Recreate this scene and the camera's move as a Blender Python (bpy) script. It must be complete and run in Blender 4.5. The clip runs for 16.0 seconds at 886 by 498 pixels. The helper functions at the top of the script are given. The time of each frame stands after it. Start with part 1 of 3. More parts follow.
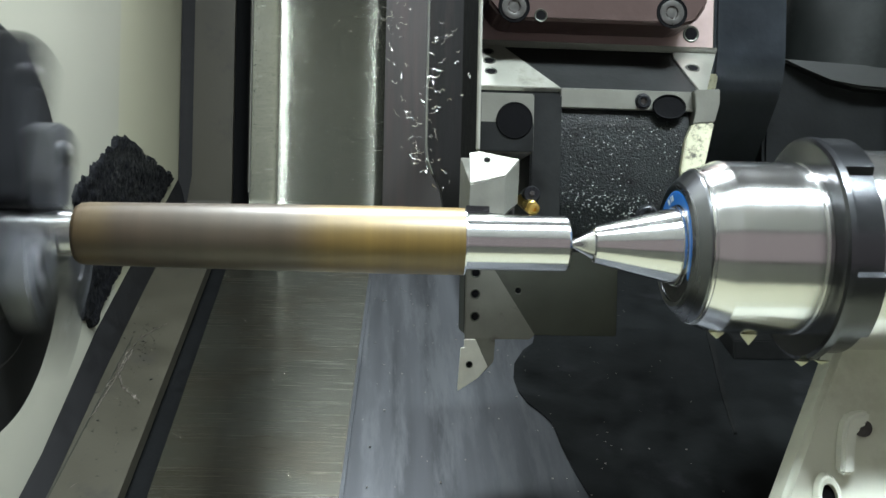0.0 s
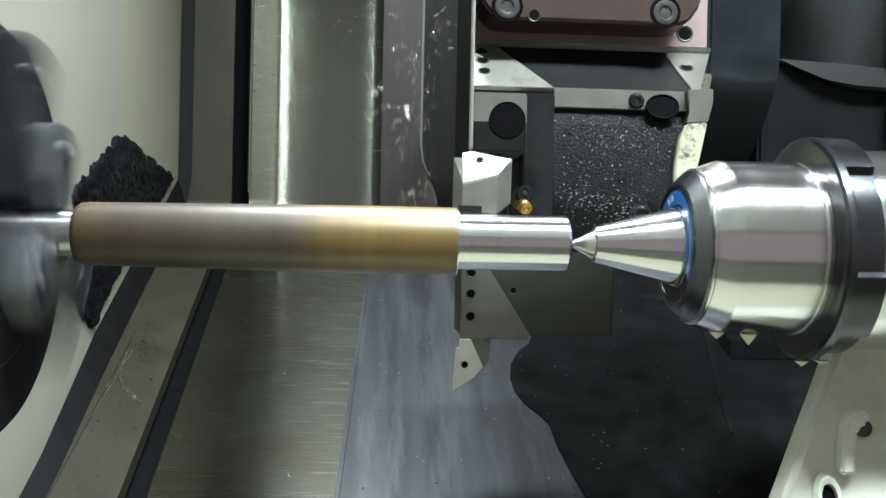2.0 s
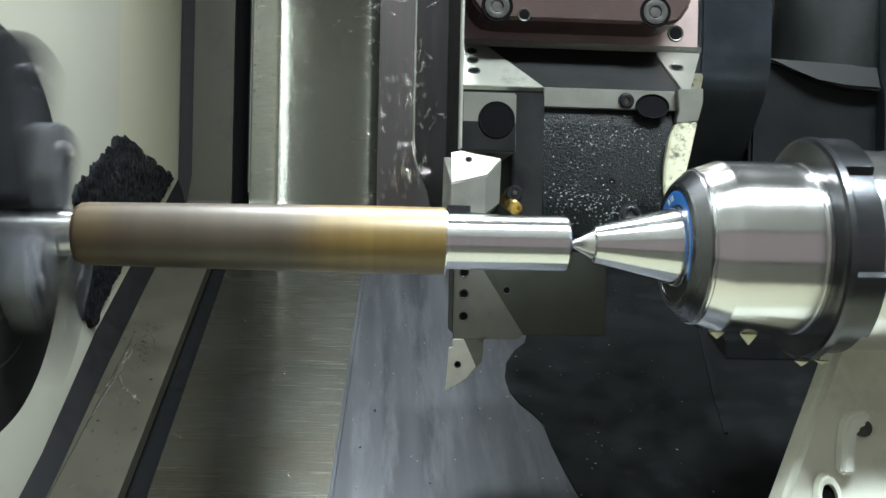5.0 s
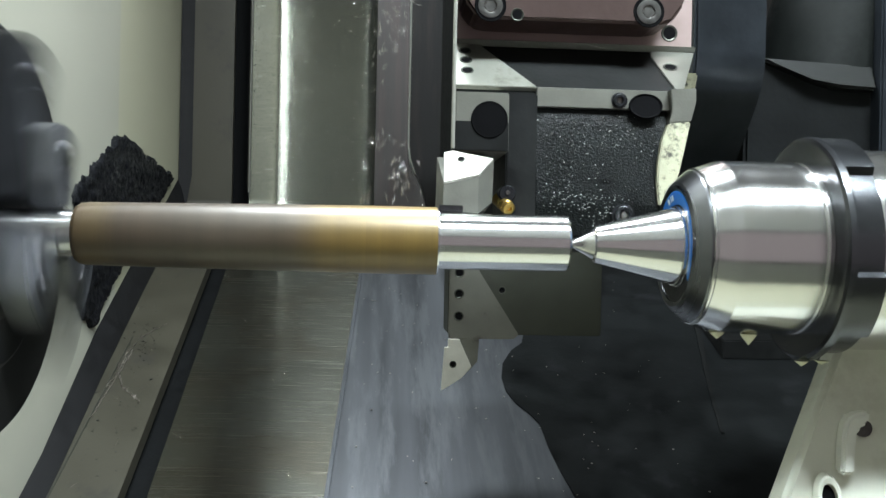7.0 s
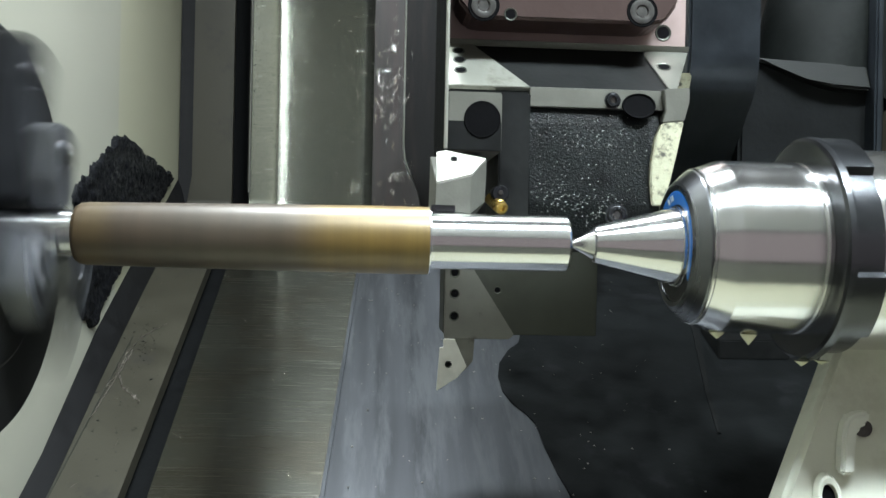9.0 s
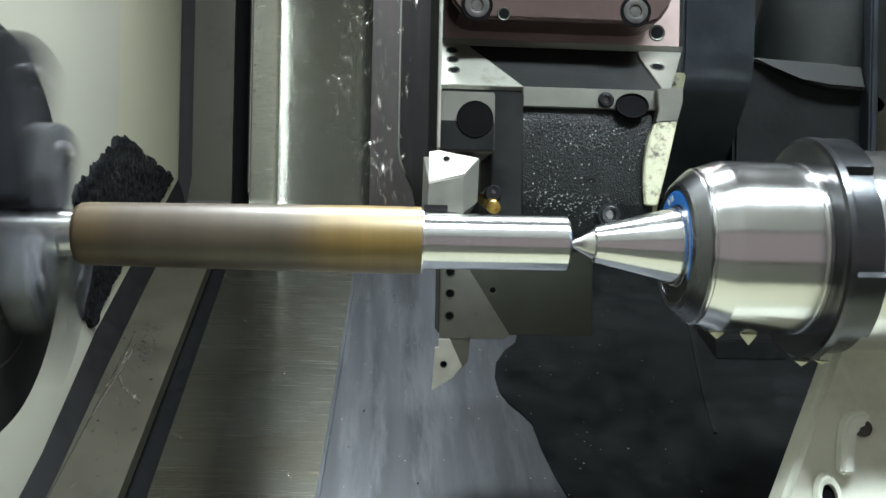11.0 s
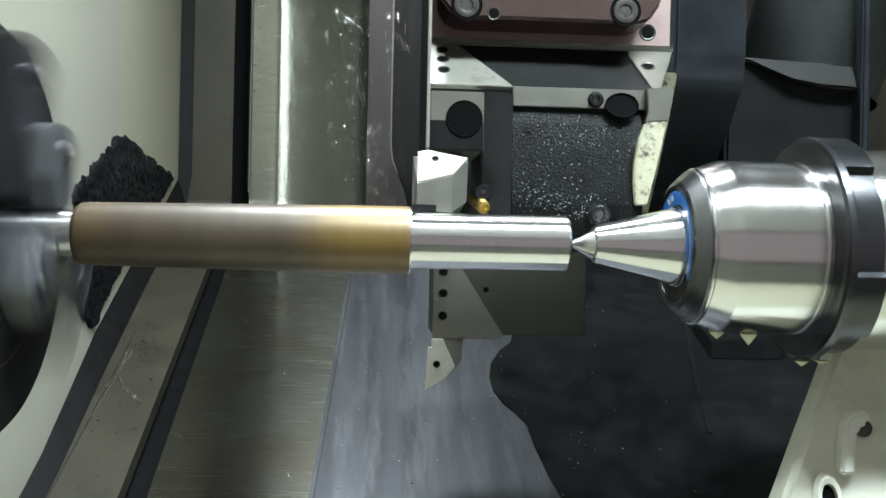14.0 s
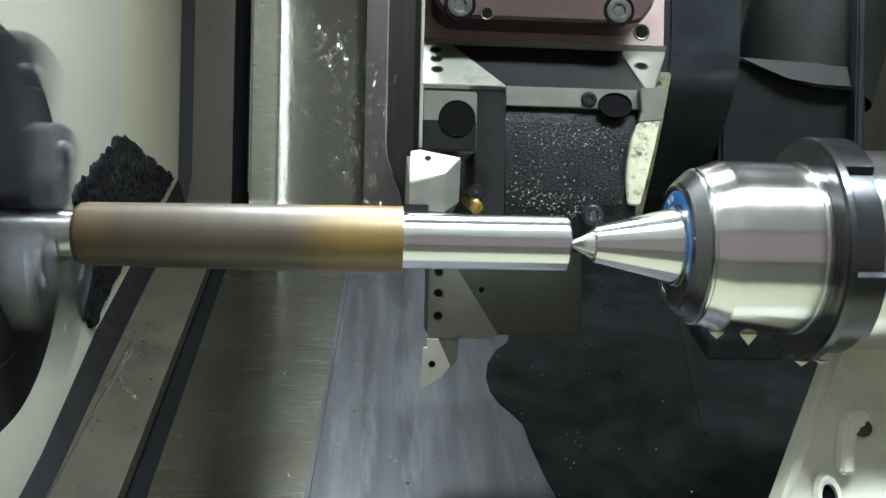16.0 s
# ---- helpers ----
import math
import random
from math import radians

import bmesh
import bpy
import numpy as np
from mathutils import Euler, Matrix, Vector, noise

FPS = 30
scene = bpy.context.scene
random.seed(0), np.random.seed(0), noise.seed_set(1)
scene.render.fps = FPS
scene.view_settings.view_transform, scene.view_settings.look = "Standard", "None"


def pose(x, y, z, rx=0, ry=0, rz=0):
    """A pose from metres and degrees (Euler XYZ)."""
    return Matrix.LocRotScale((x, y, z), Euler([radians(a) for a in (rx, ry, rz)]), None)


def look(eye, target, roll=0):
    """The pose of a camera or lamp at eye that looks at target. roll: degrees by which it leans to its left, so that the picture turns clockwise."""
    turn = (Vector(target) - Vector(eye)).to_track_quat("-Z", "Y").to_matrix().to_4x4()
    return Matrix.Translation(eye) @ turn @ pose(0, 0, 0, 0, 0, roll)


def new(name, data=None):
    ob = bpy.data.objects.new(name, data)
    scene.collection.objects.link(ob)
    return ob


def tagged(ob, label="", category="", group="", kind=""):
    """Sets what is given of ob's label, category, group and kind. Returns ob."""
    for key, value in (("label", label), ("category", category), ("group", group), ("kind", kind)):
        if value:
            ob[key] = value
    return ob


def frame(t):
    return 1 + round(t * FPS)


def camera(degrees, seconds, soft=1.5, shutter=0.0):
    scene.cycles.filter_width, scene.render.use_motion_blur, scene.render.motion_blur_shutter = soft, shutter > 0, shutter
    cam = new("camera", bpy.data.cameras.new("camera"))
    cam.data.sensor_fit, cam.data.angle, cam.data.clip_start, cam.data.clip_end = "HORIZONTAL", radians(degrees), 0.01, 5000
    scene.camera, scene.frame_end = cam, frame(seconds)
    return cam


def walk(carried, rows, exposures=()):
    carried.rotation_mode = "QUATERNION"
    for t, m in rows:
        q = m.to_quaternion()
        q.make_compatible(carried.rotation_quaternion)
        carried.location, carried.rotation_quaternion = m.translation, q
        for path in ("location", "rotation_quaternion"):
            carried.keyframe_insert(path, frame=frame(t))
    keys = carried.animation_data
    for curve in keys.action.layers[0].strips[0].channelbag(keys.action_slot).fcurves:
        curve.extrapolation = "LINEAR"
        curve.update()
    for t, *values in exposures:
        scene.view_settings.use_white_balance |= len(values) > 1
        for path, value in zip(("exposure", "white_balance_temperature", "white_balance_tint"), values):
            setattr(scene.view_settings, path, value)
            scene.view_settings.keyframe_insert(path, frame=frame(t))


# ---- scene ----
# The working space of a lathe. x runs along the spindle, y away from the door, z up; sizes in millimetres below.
MM = 0.001
FEED = -27.4          # the carriage's way along x in the whole clip
SECONDS = 16.0

cam = camera(50, SECONDS, soft=1.5, shutter=0.5)
EYE = (-0.02932, -0.41925, -0.0035)
walk(cam, [(0, look(EYE, (0, 0, -0.0035), 1.2)), (SECONDS, look(EYE, (0, 0, -0.0035), 1.2))],
     exposures=[(0, 0.12, 6500, 9), (SECONDS, 0.12, 6500, 9)])

# ---- light: two machine lamps under the roof, and the workshop's light through the door's window ----
world = bpy.data.worlds.new("workshop")
scene.world = world
world.use_nodes = True
world.node_tree.nodes["Background"].inputs[0].default_value = (0.95, 0.85, 0.88, 1)
world.node_tree.nodes["Background"].inputs[1].default_value = 0.28


def area_lamp(name, place, target, sx, sy, watts, colour, spread=180):
    data = bpy.data.lights.new(name, "AREA")
    data.spread = radians(spread)
    data.shape, data.size, data.size_y, data.energy, data.color = "RECTANGLE", sx * MM, sy * MM, watts, colour
    ob = new(name, data)
    ob.matrix_world = look([v * MM for v in place], [v * MM for v in target])
    return ob


LAMP_A, LAMP_B = (-55, 200, 744), (270, -310, 744)
area_lamp("machine_lamp_light", LAMP_A, (-20, 120, -60), 210, 130, 13.8, (0.87, 0.96, 1.02))
area_lamp("side_lamp_light", LAMP_B, (200, -10, -10), 440, 150, 17.0, (0.85, 0.97, 1.03), 112)


# ---- materials ----
def material(name, colour, rough=0.5, metal=0.0, vary=0.15, grain=60.0, stretch=(1, 1, 1), bump=0.1, bump_scale=300.0,
             stain=None, stain_scale=9.0, stain_low=0.55, aniso=0.0, coat=0.0, spec=0.5, axis="X", speck=None, run=None, speck_low=0.735):
    m = bpy.data.materials.new(name)
    m.use_nodes = True
    nt, N, L = m.node_tree, m.node_tree.nodes, m.node_tree.links
    b = N["Principled BSDF"]
    tc = N.new("ShaderNodeTexCoord")
    mp = N.new("ShaderNodeMapping")
    mp.inputs["Scale"].default_value = stretch
    L.new(tc.outputs["Object"], mp.inputs["Vector"])

    def noise_node(scale, detail=6.0, vec=mp):
        n = N.new("ShaderNodeTexNoise")
        n.inputs["Scale"].default_value, n.inputs["Detail"].default_value = scale, detail
        L.new(vec.outputs[0], n.inputs["Vector"])
        return n

    def mix(fac, a, c, kind="MIX"):
        x = N.new("ShaderNodeMix")
        x.data_type, x.blend_type = "RGBA", kind
        for sock, v in ((x.inputs[0], fac), (x.inputs[6], a), (x.inputs[7], c)):
            if isinstance(v, (int, float)):
                sock.default_value = v
            elif isinstance(v, tuple):
                sock.default_value = (*v, 1)
            else:
                L.new(v, sock)
        return x.outputs[2]

    def ramp(src, lo, hi):
        r = N.new("ShaderNodeMapRange")
        r.inputs[1].default_value, r.inputs[2].default_value = lo, hi
        L.new(src, r.inputs[0])
        return r.outputs[0]

    fine, broad = noise_node(grain), noise_node(grain * 0.12, 4)
    dark = tuple(c * (1 - vary * 2.2) for c in colour)
    lite = tuple(min(1, c * (1 + vary)) for c in colour)
    col = mix(ramp(fine.outputs[0], 0.3, 0.7), dark, lite)
    col = mix(ramp(broad.outputs[0], 0.35, 0.7), col, colour)
    if stain:
        s = N.new("ShaderNodeTexNoise")
        s.inputs["Scale"].default_value, s.inputs["Detail"].default_value, s.inputs["Roughness"].default_value = stain_scale, 9, 0.7
        if run:      # stains that have run down the sheet
            ms = N.new("ShaderNodeMapping")
            ms.inputs["Scale"].default_value = run
            L.new(tc.outputs["Object"], ms.inputs["Vector"])
            L.new(ms.outputs[0], s.inputs["Vector"])
        else:
            L.new(tc.outputs["Object"], s.inputs["Vector"])
        col = mix(ramp(s.outputs[0], stain_low, stain_low + 0.12), col, stain)
    if speck:
        s = N.new("ShaderNodeTexNoise")
        s.inputs["Scale"].default_value, s.inputs["Detail"].default_value = 420.0, 1
        L.new(tc.outputs["Object"], s.inputs["Vector"])
        col = mix(ramp(s.outputs[0], speck_low, speck_low + 0.025), col, speck)
    L.new(col, b.inputs["Base Color"])
    r = N.new("ShaderNodeMapRange")
    r.inputs[3].default_value, r.inputs[4].default_value = max(0.02, rough * 0.75), min(1, rough * 1.3)
    L.new(fine.outputs[0], r.inputs[0])
    L.new(r.outputs[0], b.inputs["Roughness"])
    b.inputs["Metallic"].default_value = metal
    b.inputs["Specular IOR Level"].default_value = spec
    b.inputs["Coat Weight"].default_value = coat
    b.inputs["Coat Roughness"].default_value = 0.12
    b.inputs["Anisotropic"].default_value = aniso
    if aniso:
        if axis == "Z":      # brushed across: the grain runs along x
            tg = N.new("ShaderNodeCombineXYZ")
            tg.inputs[0].default_value = 1.0
        else:                # turned: the grain runs round the axis
            tg = N.new("ShaderNodeTangent")
            tg.direction_type, tg.axis = "RADIAL", axis
        L.new(tg.outputs[0], b.inputs["Tangent"])
        b.inputs["Anisotropic Rotation"].default_value = 0.25
    if bump:
        bn = noise_node(bump_scale, 5)
        bp = N.new("ShaderNodeBump")
        bp.inputs["Strength"].default_value, bp.inputs["Distance"].default_value = bump, 0.002
        L.new(bn.outputs[0], bp.inputs["Height"])
        L.new(bp.outputs[0], b.inputs["Normal"])
    return m


M_CREAM2 = material("yellowish_cream_paint", (0.42, 0.41, 0.295), 0.42, 0, 0.05, 14, bump=0.06, bump_scale=500, stain=(0.28, 0.27, 0.20), stain_scale=30, stain_low=0.70)
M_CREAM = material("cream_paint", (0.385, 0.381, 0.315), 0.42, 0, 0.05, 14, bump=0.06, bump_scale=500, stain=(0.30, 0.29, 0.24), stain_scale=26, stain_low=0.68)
# Tailstock and lug creams are raised: light missing there is put into the colour.
M_TAIL = material("brightened_cream_paint", (0.66, 0.665, 0.575), 0.38, 0, 0.06, 22, bump=0.05, stain=(0.55, 0.55, 0.465), stain_scale=16, stain_low=0.52)
M_LUG = material("pale_cream_paint", (0.74, 0.745, 0.68), 0.35, 0, 0.05, 22, bump=0.05, stain=(0.45, 0.45, 0.38), stain_scale=40, stain_low=0.62)
M_DOOR = material("grey_door_paint", (0.15, 0.15, 0.135), 0.45, 0, 0.05, 14, bump=0.05)
M_GREYPAINT = material("grey_green_paint", (0.041, 0.038, 0.027), 0.45, 0.0, 0.12, 25, bump=0.05, stain=(0.026, 0.024, 0.020), stain_scale=14, stain_low=0.55, spec=0.35)
M_BEAD = material("dark_grey_sealant", (0.009, 0.009, 0.0095), 0.6, 0, 0.2, 60, spec=0.15)
M_GROOVE = material("black_rubber", (0.006, 0.0065, 0.0068), 0.7, 0, 0.2, 60, spec=0.06)
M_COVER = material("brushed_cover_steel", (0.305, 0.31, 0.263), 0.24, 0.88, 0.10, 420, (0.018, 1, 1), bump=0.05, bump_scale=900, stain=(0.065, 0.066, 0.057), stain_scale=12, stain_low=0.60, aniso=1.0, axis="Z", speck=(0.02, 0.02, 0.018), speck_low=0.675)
# Browner, darker copy of the cover steel: shade on the chute is in its colour.
M_CHUTE = material("browned_shaded_steel", (0.063, 0.064, 0.052), 0.25, 0.85, 0.13, 700, (0.012, 1, 1), bump=0.03, bump_scale=900, stain=(0.054, 0.051, 0.039), stain_scale=9, stain_low=0.48, aniso=1.0, axis="Z", speck=(0.20, 0.20, 0.18))
M_SLIDE = material("sliding_cover_steel", (0.079, 0.083, 0.090), 0.44, 0.80, 0.20, 40, (1, 0.05, 0.05), bump=0.06, bump_scale=200, stain=(0.098, 0.103, 0.110), stain_scale=42, stain_low=0.48, aniso=0.6, axis="Z", run=(1, 0.12, 0.12))
M_SADDLE = material("dark_oiled_steel", (0.009, 0.0085, 0.0085), 0.40, 0.0, 0.2, 30, (1, 1, 0.15), bump=0.05, stain=(0.022, 0.016, 0.015), stain_scale=14, stain_low=0.50, spec=0.18, run=(1, 0.1, 0.1))
M_UPSHEET = material("dark_grey_sheet", (0.042, 0.038, 0.036), 0.38, 0.2, 0.2, 30, (1, 1, 0.1), bump=0.04, stain=(0.052, 0.040, 0.038), stain_scale=26, stain_low=0.50, spec=0.3, run=(1, 0.06, 0.06))
M_TURNED = material("fresh_turned_steel", (0.74, 0.74, 0.74), 0.22, 1.0, 0.03, 900, (1, 0.02, 0.02), bump=0.0, bump_scale=900, aniso=0.85)
M_STEEL = material("ground_steel", (0.74, 0.74, 0.73), 0.21, 1.0, 0.015, 200, (1, 0.05, 0.05), bump=0.0, bump_scale=500, aniso=0.8, stain=(0.58, 0.57, 0.55), stain_scale=120, stain_low=0.70)
M_NUT = material("dark_locknut_steel", (0.085, 0.088, 0.095), 0.24, 0.95, 0.08, 80, bump=0.0)
M_FRONTNUT = material("satin_nut_steel", (0.15, 0.154, 0.162), 0.27, 1.0, 0.05, 120, (1, 0.05, 0.05), bump=0.0, aniso=0.5, stain=(0.22, 0.22, 0.23), stain_scale=150, stain_low=0.64)
M_TOOL = material("nickel_tool_steel", (0.165, 0.165, 0.143), 0.40, 0.6, 0.07, 80, bump=0.05, bump_scale=700, stain=(0.09, 0.086, 0.074), stain_scale=60, stain_low=0.62)
M_CLAMP = material("pale_tool_clamp", (0.37, 0.37, 0.33), 0.36, 0.5, 0.07, 120, bump=0.05, stain=(0.24, 0.24, 0.21), stain_scale=110, stain_low=0.60)
M_INSERT = material("pale_coated_insert", (0.56, 0.55, 0.49), 0.42, 0.2, 0.06, 120, bump=0.03)
M_PLATE = material("dull_plate_steel", (0.27, 0.27, 0.235), 0.40, 0.55, 0.10, 90, bump=0.06, stain=(0.17, 0.165, 0.14), stain_scale=45, stain_low=0.56)
M_BRONZE = material("copper_toned_block", (0.062, 0.039, 0.035), 0.36, 0.5, 0.10, 60, bump=0.05, stain=(0.042, 0.026, 0.023), stain_scale=30, stain_low=0.58)
M_PINKSTEEL = material("rosy_plate_steel", (0.36, 0.275, 0.26), 0.40, 0.5, 0.08, 60, bump=0.05, stain=(0.15, 0.10, 0.09), stain_scale=60, stain_low=0.66)
M_CAST = material("black_rough_casting", (0.005, 0.006, 0.006), 0.30, 0.0, 0.3, 120, bump=0.40, bump_scale=1100, spec=0.12)
M_DISC = material("blackened_turret_steel", (0.018, 0.021, 0.025), 0.36, 0.2, 0.25, 30, bump=0.06, stain=(0.035, 0.035, 0.035), stain_scale=16, stain_low=0.66, spec=0.12)
M_DISCFACE = material("worn_cream_disc_face", (0.36, 0.355, 0.25), 0.5, 0.0, 0.10, 120, bump=0.2, stain=(0.05, 0.047, 0.038), stain_scale=170, stain_low=0.52)
M_BLACK = material("black_oxide_screw", (0.02, 0.021, 0.024), 0.28, 0.6, 0.2, 200)
# Near-black for flat discs: the dark inside of bores is put into colour.
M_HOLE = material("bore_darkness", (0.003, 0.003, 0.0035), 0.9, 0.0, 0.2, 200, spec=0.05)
# Darker copy of the tool steel: the far holder's shade is put into its colour.
M_DARKTOOL = material("darkened_tool_steel", (0.052, 0.055, 0.044), 0.42, 0.6, 0.08, 60, bump=0.05, stain=(0.045, 0.045, 0.038), stain_scale=40, stain_low=0.6)
M_SCREW = material("worn_screw_steel", (0.14, 0.135, 0.13), 0.30, 0.9, 0.15, 200, bump=0.1)
M_CHUCK = material("oiled_chuck_steel", (0.012, 0.0118, 0.012), 0.45, 0.15, 0.2, 50, bump=0.05, spec=0.2)
# Dark jaw, bright step: light and shade on the jaws are put into their colours.
M_JAW = material("shade_dark_jaw_steel", (0.024, 0.025, 0.028), 0.33, 0.1, 0.1, 80, spec=0.4)
M_STEP = material("highlit_jaw_step", (0.26, 0.268, 0.29), 0.30, 0.85, 0.1, 80)
M_BLUE = material("blue_seal", (0.018, 0.15, 0.50), 0.3, 0.0, 0.1, 80, bump=0.02, coat=0.4)
M_WHITE = material("white_print", (0.8, 0.82, 0.85), 0.5, 0, 0.03, 80)
M_BRASS = material("brass", (0.72, 0.50, 0.16), 0.26, 1.0, 0.1, 80)
M_MUCK = material("caked_black_swarf", (0.0055, 0.006, 0.008), 0.5, 0.0, 0.5, 260, bump=0.9, bump_scale=420, spec=0.22)
M_CHIP = material("bright_chip", (0.80, 0.78, 0.74), 0.22, 1.0, 0.08, 400)
M_DARKCHIP = material("dull_chip", (0.30, 0.27, 0.24), 0.35, 0.9, 0.2, 400)
M_SHADOW = material("shadow_black", (0.0085, 0.0095, 0.0098), 0.4, 0, 0.3, 30, bump=0.1, bump_scale=120, stain=(0.015, 0.0155, 0.017), stain_scale=18, stain_low=0.58, spec=0.12)
M_SHOULDER = material("worn_dark_casting", (0.0045, 0.005, 0.0043), 0.5, 0, 0.25, 160, bump=0.06, bump_scale=1500, spec=0.12)
M_NECK = material("rough_dark_casting", (0.006, 0.007, 0.0065), 0.5, 0, 0.25, 260, bump=0.12, bump_scale=1600, spec=0.12)
M_FLAT = material("flat_black_steel", (0.010, 0.0105, 0.0105), 0.5, 0.0, 0.3, 60, bump=0.05, spec=0.12)
M_RUBBER = material("door_rubber", (0.02, 0.02, 0.02), 0.6, 0, 0.1, 80)
M_DROP = bpy.data.materials.new("coolant_drop")
M_DROP.use_nodes = True
for key, val in (("Base Color", (0.90, 0.89, 0.66, 1)), ("Roughness", 0.10), ("Transmission Weight", 0.35), ("IOR", 1.35)):
    M_DROP.node_tree.nodes["Principled BSDF"].inputs[key].default_value = val
M_DROPLET = bpy.data.materials.new("clear_coolant")
M_DROPLET.use_nodes = True
for key, val in (("Base Color", (0.93, 0.95, 0.90, 1)), ("Roughness", 0.06), ("Transmission Weight", 0.6), ("IOR", 1.35)):
    M_DROPLET.node_tree.nodes["Principled BSDF"].inputs[key].default_value = val
M_LED = bpy.data.materials.new("lamp_diffuser")
M_LED.use_nodes = True
for key, val in (("Base Color", (0.9, 0.9, 0.9, 1)), ("Emission Color", (0.97, 1.0, 0.97, 1)), ("Emission Strength", 12.0)):
    M_LED.node_tree.nodes["Principled BSDF"].inputs[key].default_value = val


def oxide_material():
    """Heat-tinted skin of the unturned bar: straw, brown and grey bands round it, by their place along the bar."""
    m = bpy.data.materials.new("heat_tinted_oxide")
    m.use_nodes = True
    N, L = m.node_tree.nodes, m.node_tree.links
    b = N["Principled BSDF"]
    tc = N.new("ShaderNodeTexCoord")
    sep = N.new("ShaderNodeSeparateXYZ")
    L.new(tc.outputs["Object"], sep.inputs[0])
    mr = N.new("ShaderNodeMapRange")
    mr.inputs[1].default_value, mr.inputs[2].default_value = -0.162, 0.012
    L.new(sep.outputs[0], mr.inputs[0])
    cr = N.new("ShaderNodeValToRGB")
    e = cr.color_ramp.elements
    e[0].position, e[0].color = 0.0, (0.14, 0.085, 0.036, 1)
    e[1].position, e[1].color = 1.0, (0.405, 0.262, 0.056, 1)
    for p, c in ((0.09, (0.19, 0.125, 0.05)), (0.14, (0.13, 0.085, 0.052)), (0.30, (0.14, 0.104, 0.070)), (0.44, (0.16, 0.120, 0.080)),
                 (0.56, (0.175, 0.125, 0.072)), (0.63, (0.33, 0.21, 0.055)), (0.70, (0.375, 0.238, 0.052)), (0.80, (0.40, 0.25, 0.050))):
        k = e.new(p)
        k.color = (*c, 1)
    L.new(mr.outputs[0], cr.inputs[0])
    n = N.new("ShaderNodeTexNoise")
    n.inputs["Scale"].default_value = 700
    mp = N.new("ShaderNodeMapping")
    mp.inputs["Scale"].default_value = (1, 0.03, 0.03)
    L.new(tc.outputs["Object"], mp.inputs[0])
    L.new(mp.outputs[0], n.inputs["Vector"])
    mx = N.new("ShaderNodeMix")
    mx.data_type, mx.blend_type = "RGBA", "MULTIPLY"
    mx.inputs[0].default_value = 0.20
    L.new(cr.outputs[0], mx.inputs[6])
    L.new(n.outputs[0], mx.inputs[7])
    mb = N.new("ShaderNodeMapping")
    mb.inputs["Scale"].default_value = (1, 0.04, 0.04)
    L.new(tc.outputs["Object"], mb.inputs[0])
    band = N.new("ShaderNodeTexNoise")
    band.inputs["Scale"].default_value, band.inputs["Detail"].default_value = 75, 3
    L.new(mb.outputs[0], band.inputs["Vector"])
    mk = N.new("ShaderNodeMapRange")
    mk.inputs[1].default_value, mk.inputs[2].default_value, mk.inputs[3].default_value, mk.inputs[4].default_value = 0.35, 0.65, 0.37, 0.50
    L.new(band.outputs[0], mk.inputs[0])
    my = N.new("ShaderNodeMix")
    my.data_type, my.blend_type = "RGBA", "MULTIPLY"
    my.inputs[0].default_value = 1.0
    L.new(mx.outputs[2], my.inputs[6])
    L.new(mk.outputs[0], my.inputs[7])
    L.new(my.outputs[2], b.inputs["Base Color"])
    b.inputs["Metallic"].default_value, b.inputs["Roughness"].default_value = 0.25, 0.41
    b.inputs["Specular IOR Level"].default_value = 1.0
    return m


M_OXIDE = oxide_material()


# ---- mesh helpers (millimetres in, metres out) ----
# The rear of the machine (headstock wall, way covers, chute) is scaled about the camera's eye, keeping its outline in
# view.
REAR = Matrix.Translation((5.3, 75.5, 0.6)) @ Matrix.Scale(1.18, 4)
SPACE = [Matrix.Identity(4)]


def part(name, bm, mat, parent=None, label="", smooth=False, sharp=14):
    me = bpy.data.meshes.new(name)
    bmesh.ops.recalc_face_normals(bm, faces=bm.faces[:])
    bm.to_mesh(me)
    bm.free()
    me.transform(Matrix.Scale(MM, 4) @ SPACE[0])
    me.materials.append(mat)
    if smooth:
        me.polygons.foreach_set("use_smooth", [True] * len(me.polygons))
        me.set_sharp_from_angle(angle=radians(sharp))
    ob = new(name, me)
    if parent:
        ob.parent = parent
    if label:
        tagged(ob, label)
    return ob


def thing(name, label, category, group="", kind=""):
    return tagged(new(name), label, category, group, kind)


def bevelled(bm, r, seg=2):
    if r:
        bmesh.ops.bevel(bm, geom=bm.edges[:], offset=r, segments=seg, affect="EDGES", clamp_overlap=True)
    return bm


def box(x0, x1, y0, y1, z0, z1, r=0.6, seg=2, m=None):
    bm = bmesh.new()
    bmesh.ops.create_cube(bm, size=1)
    for v in bm.verts:
        v.co = Vector(((x0 + x1) / 2 + v.co.x * (x1 - x0), (y0 + y1) / 2 + v.co.y * (y1 - y0), (z0 + z1) / 2 + v.co.z * (z1 - z0)))
    bevelled(bm, r, seg)
    if m:
        bm.transform(m)
    return bm


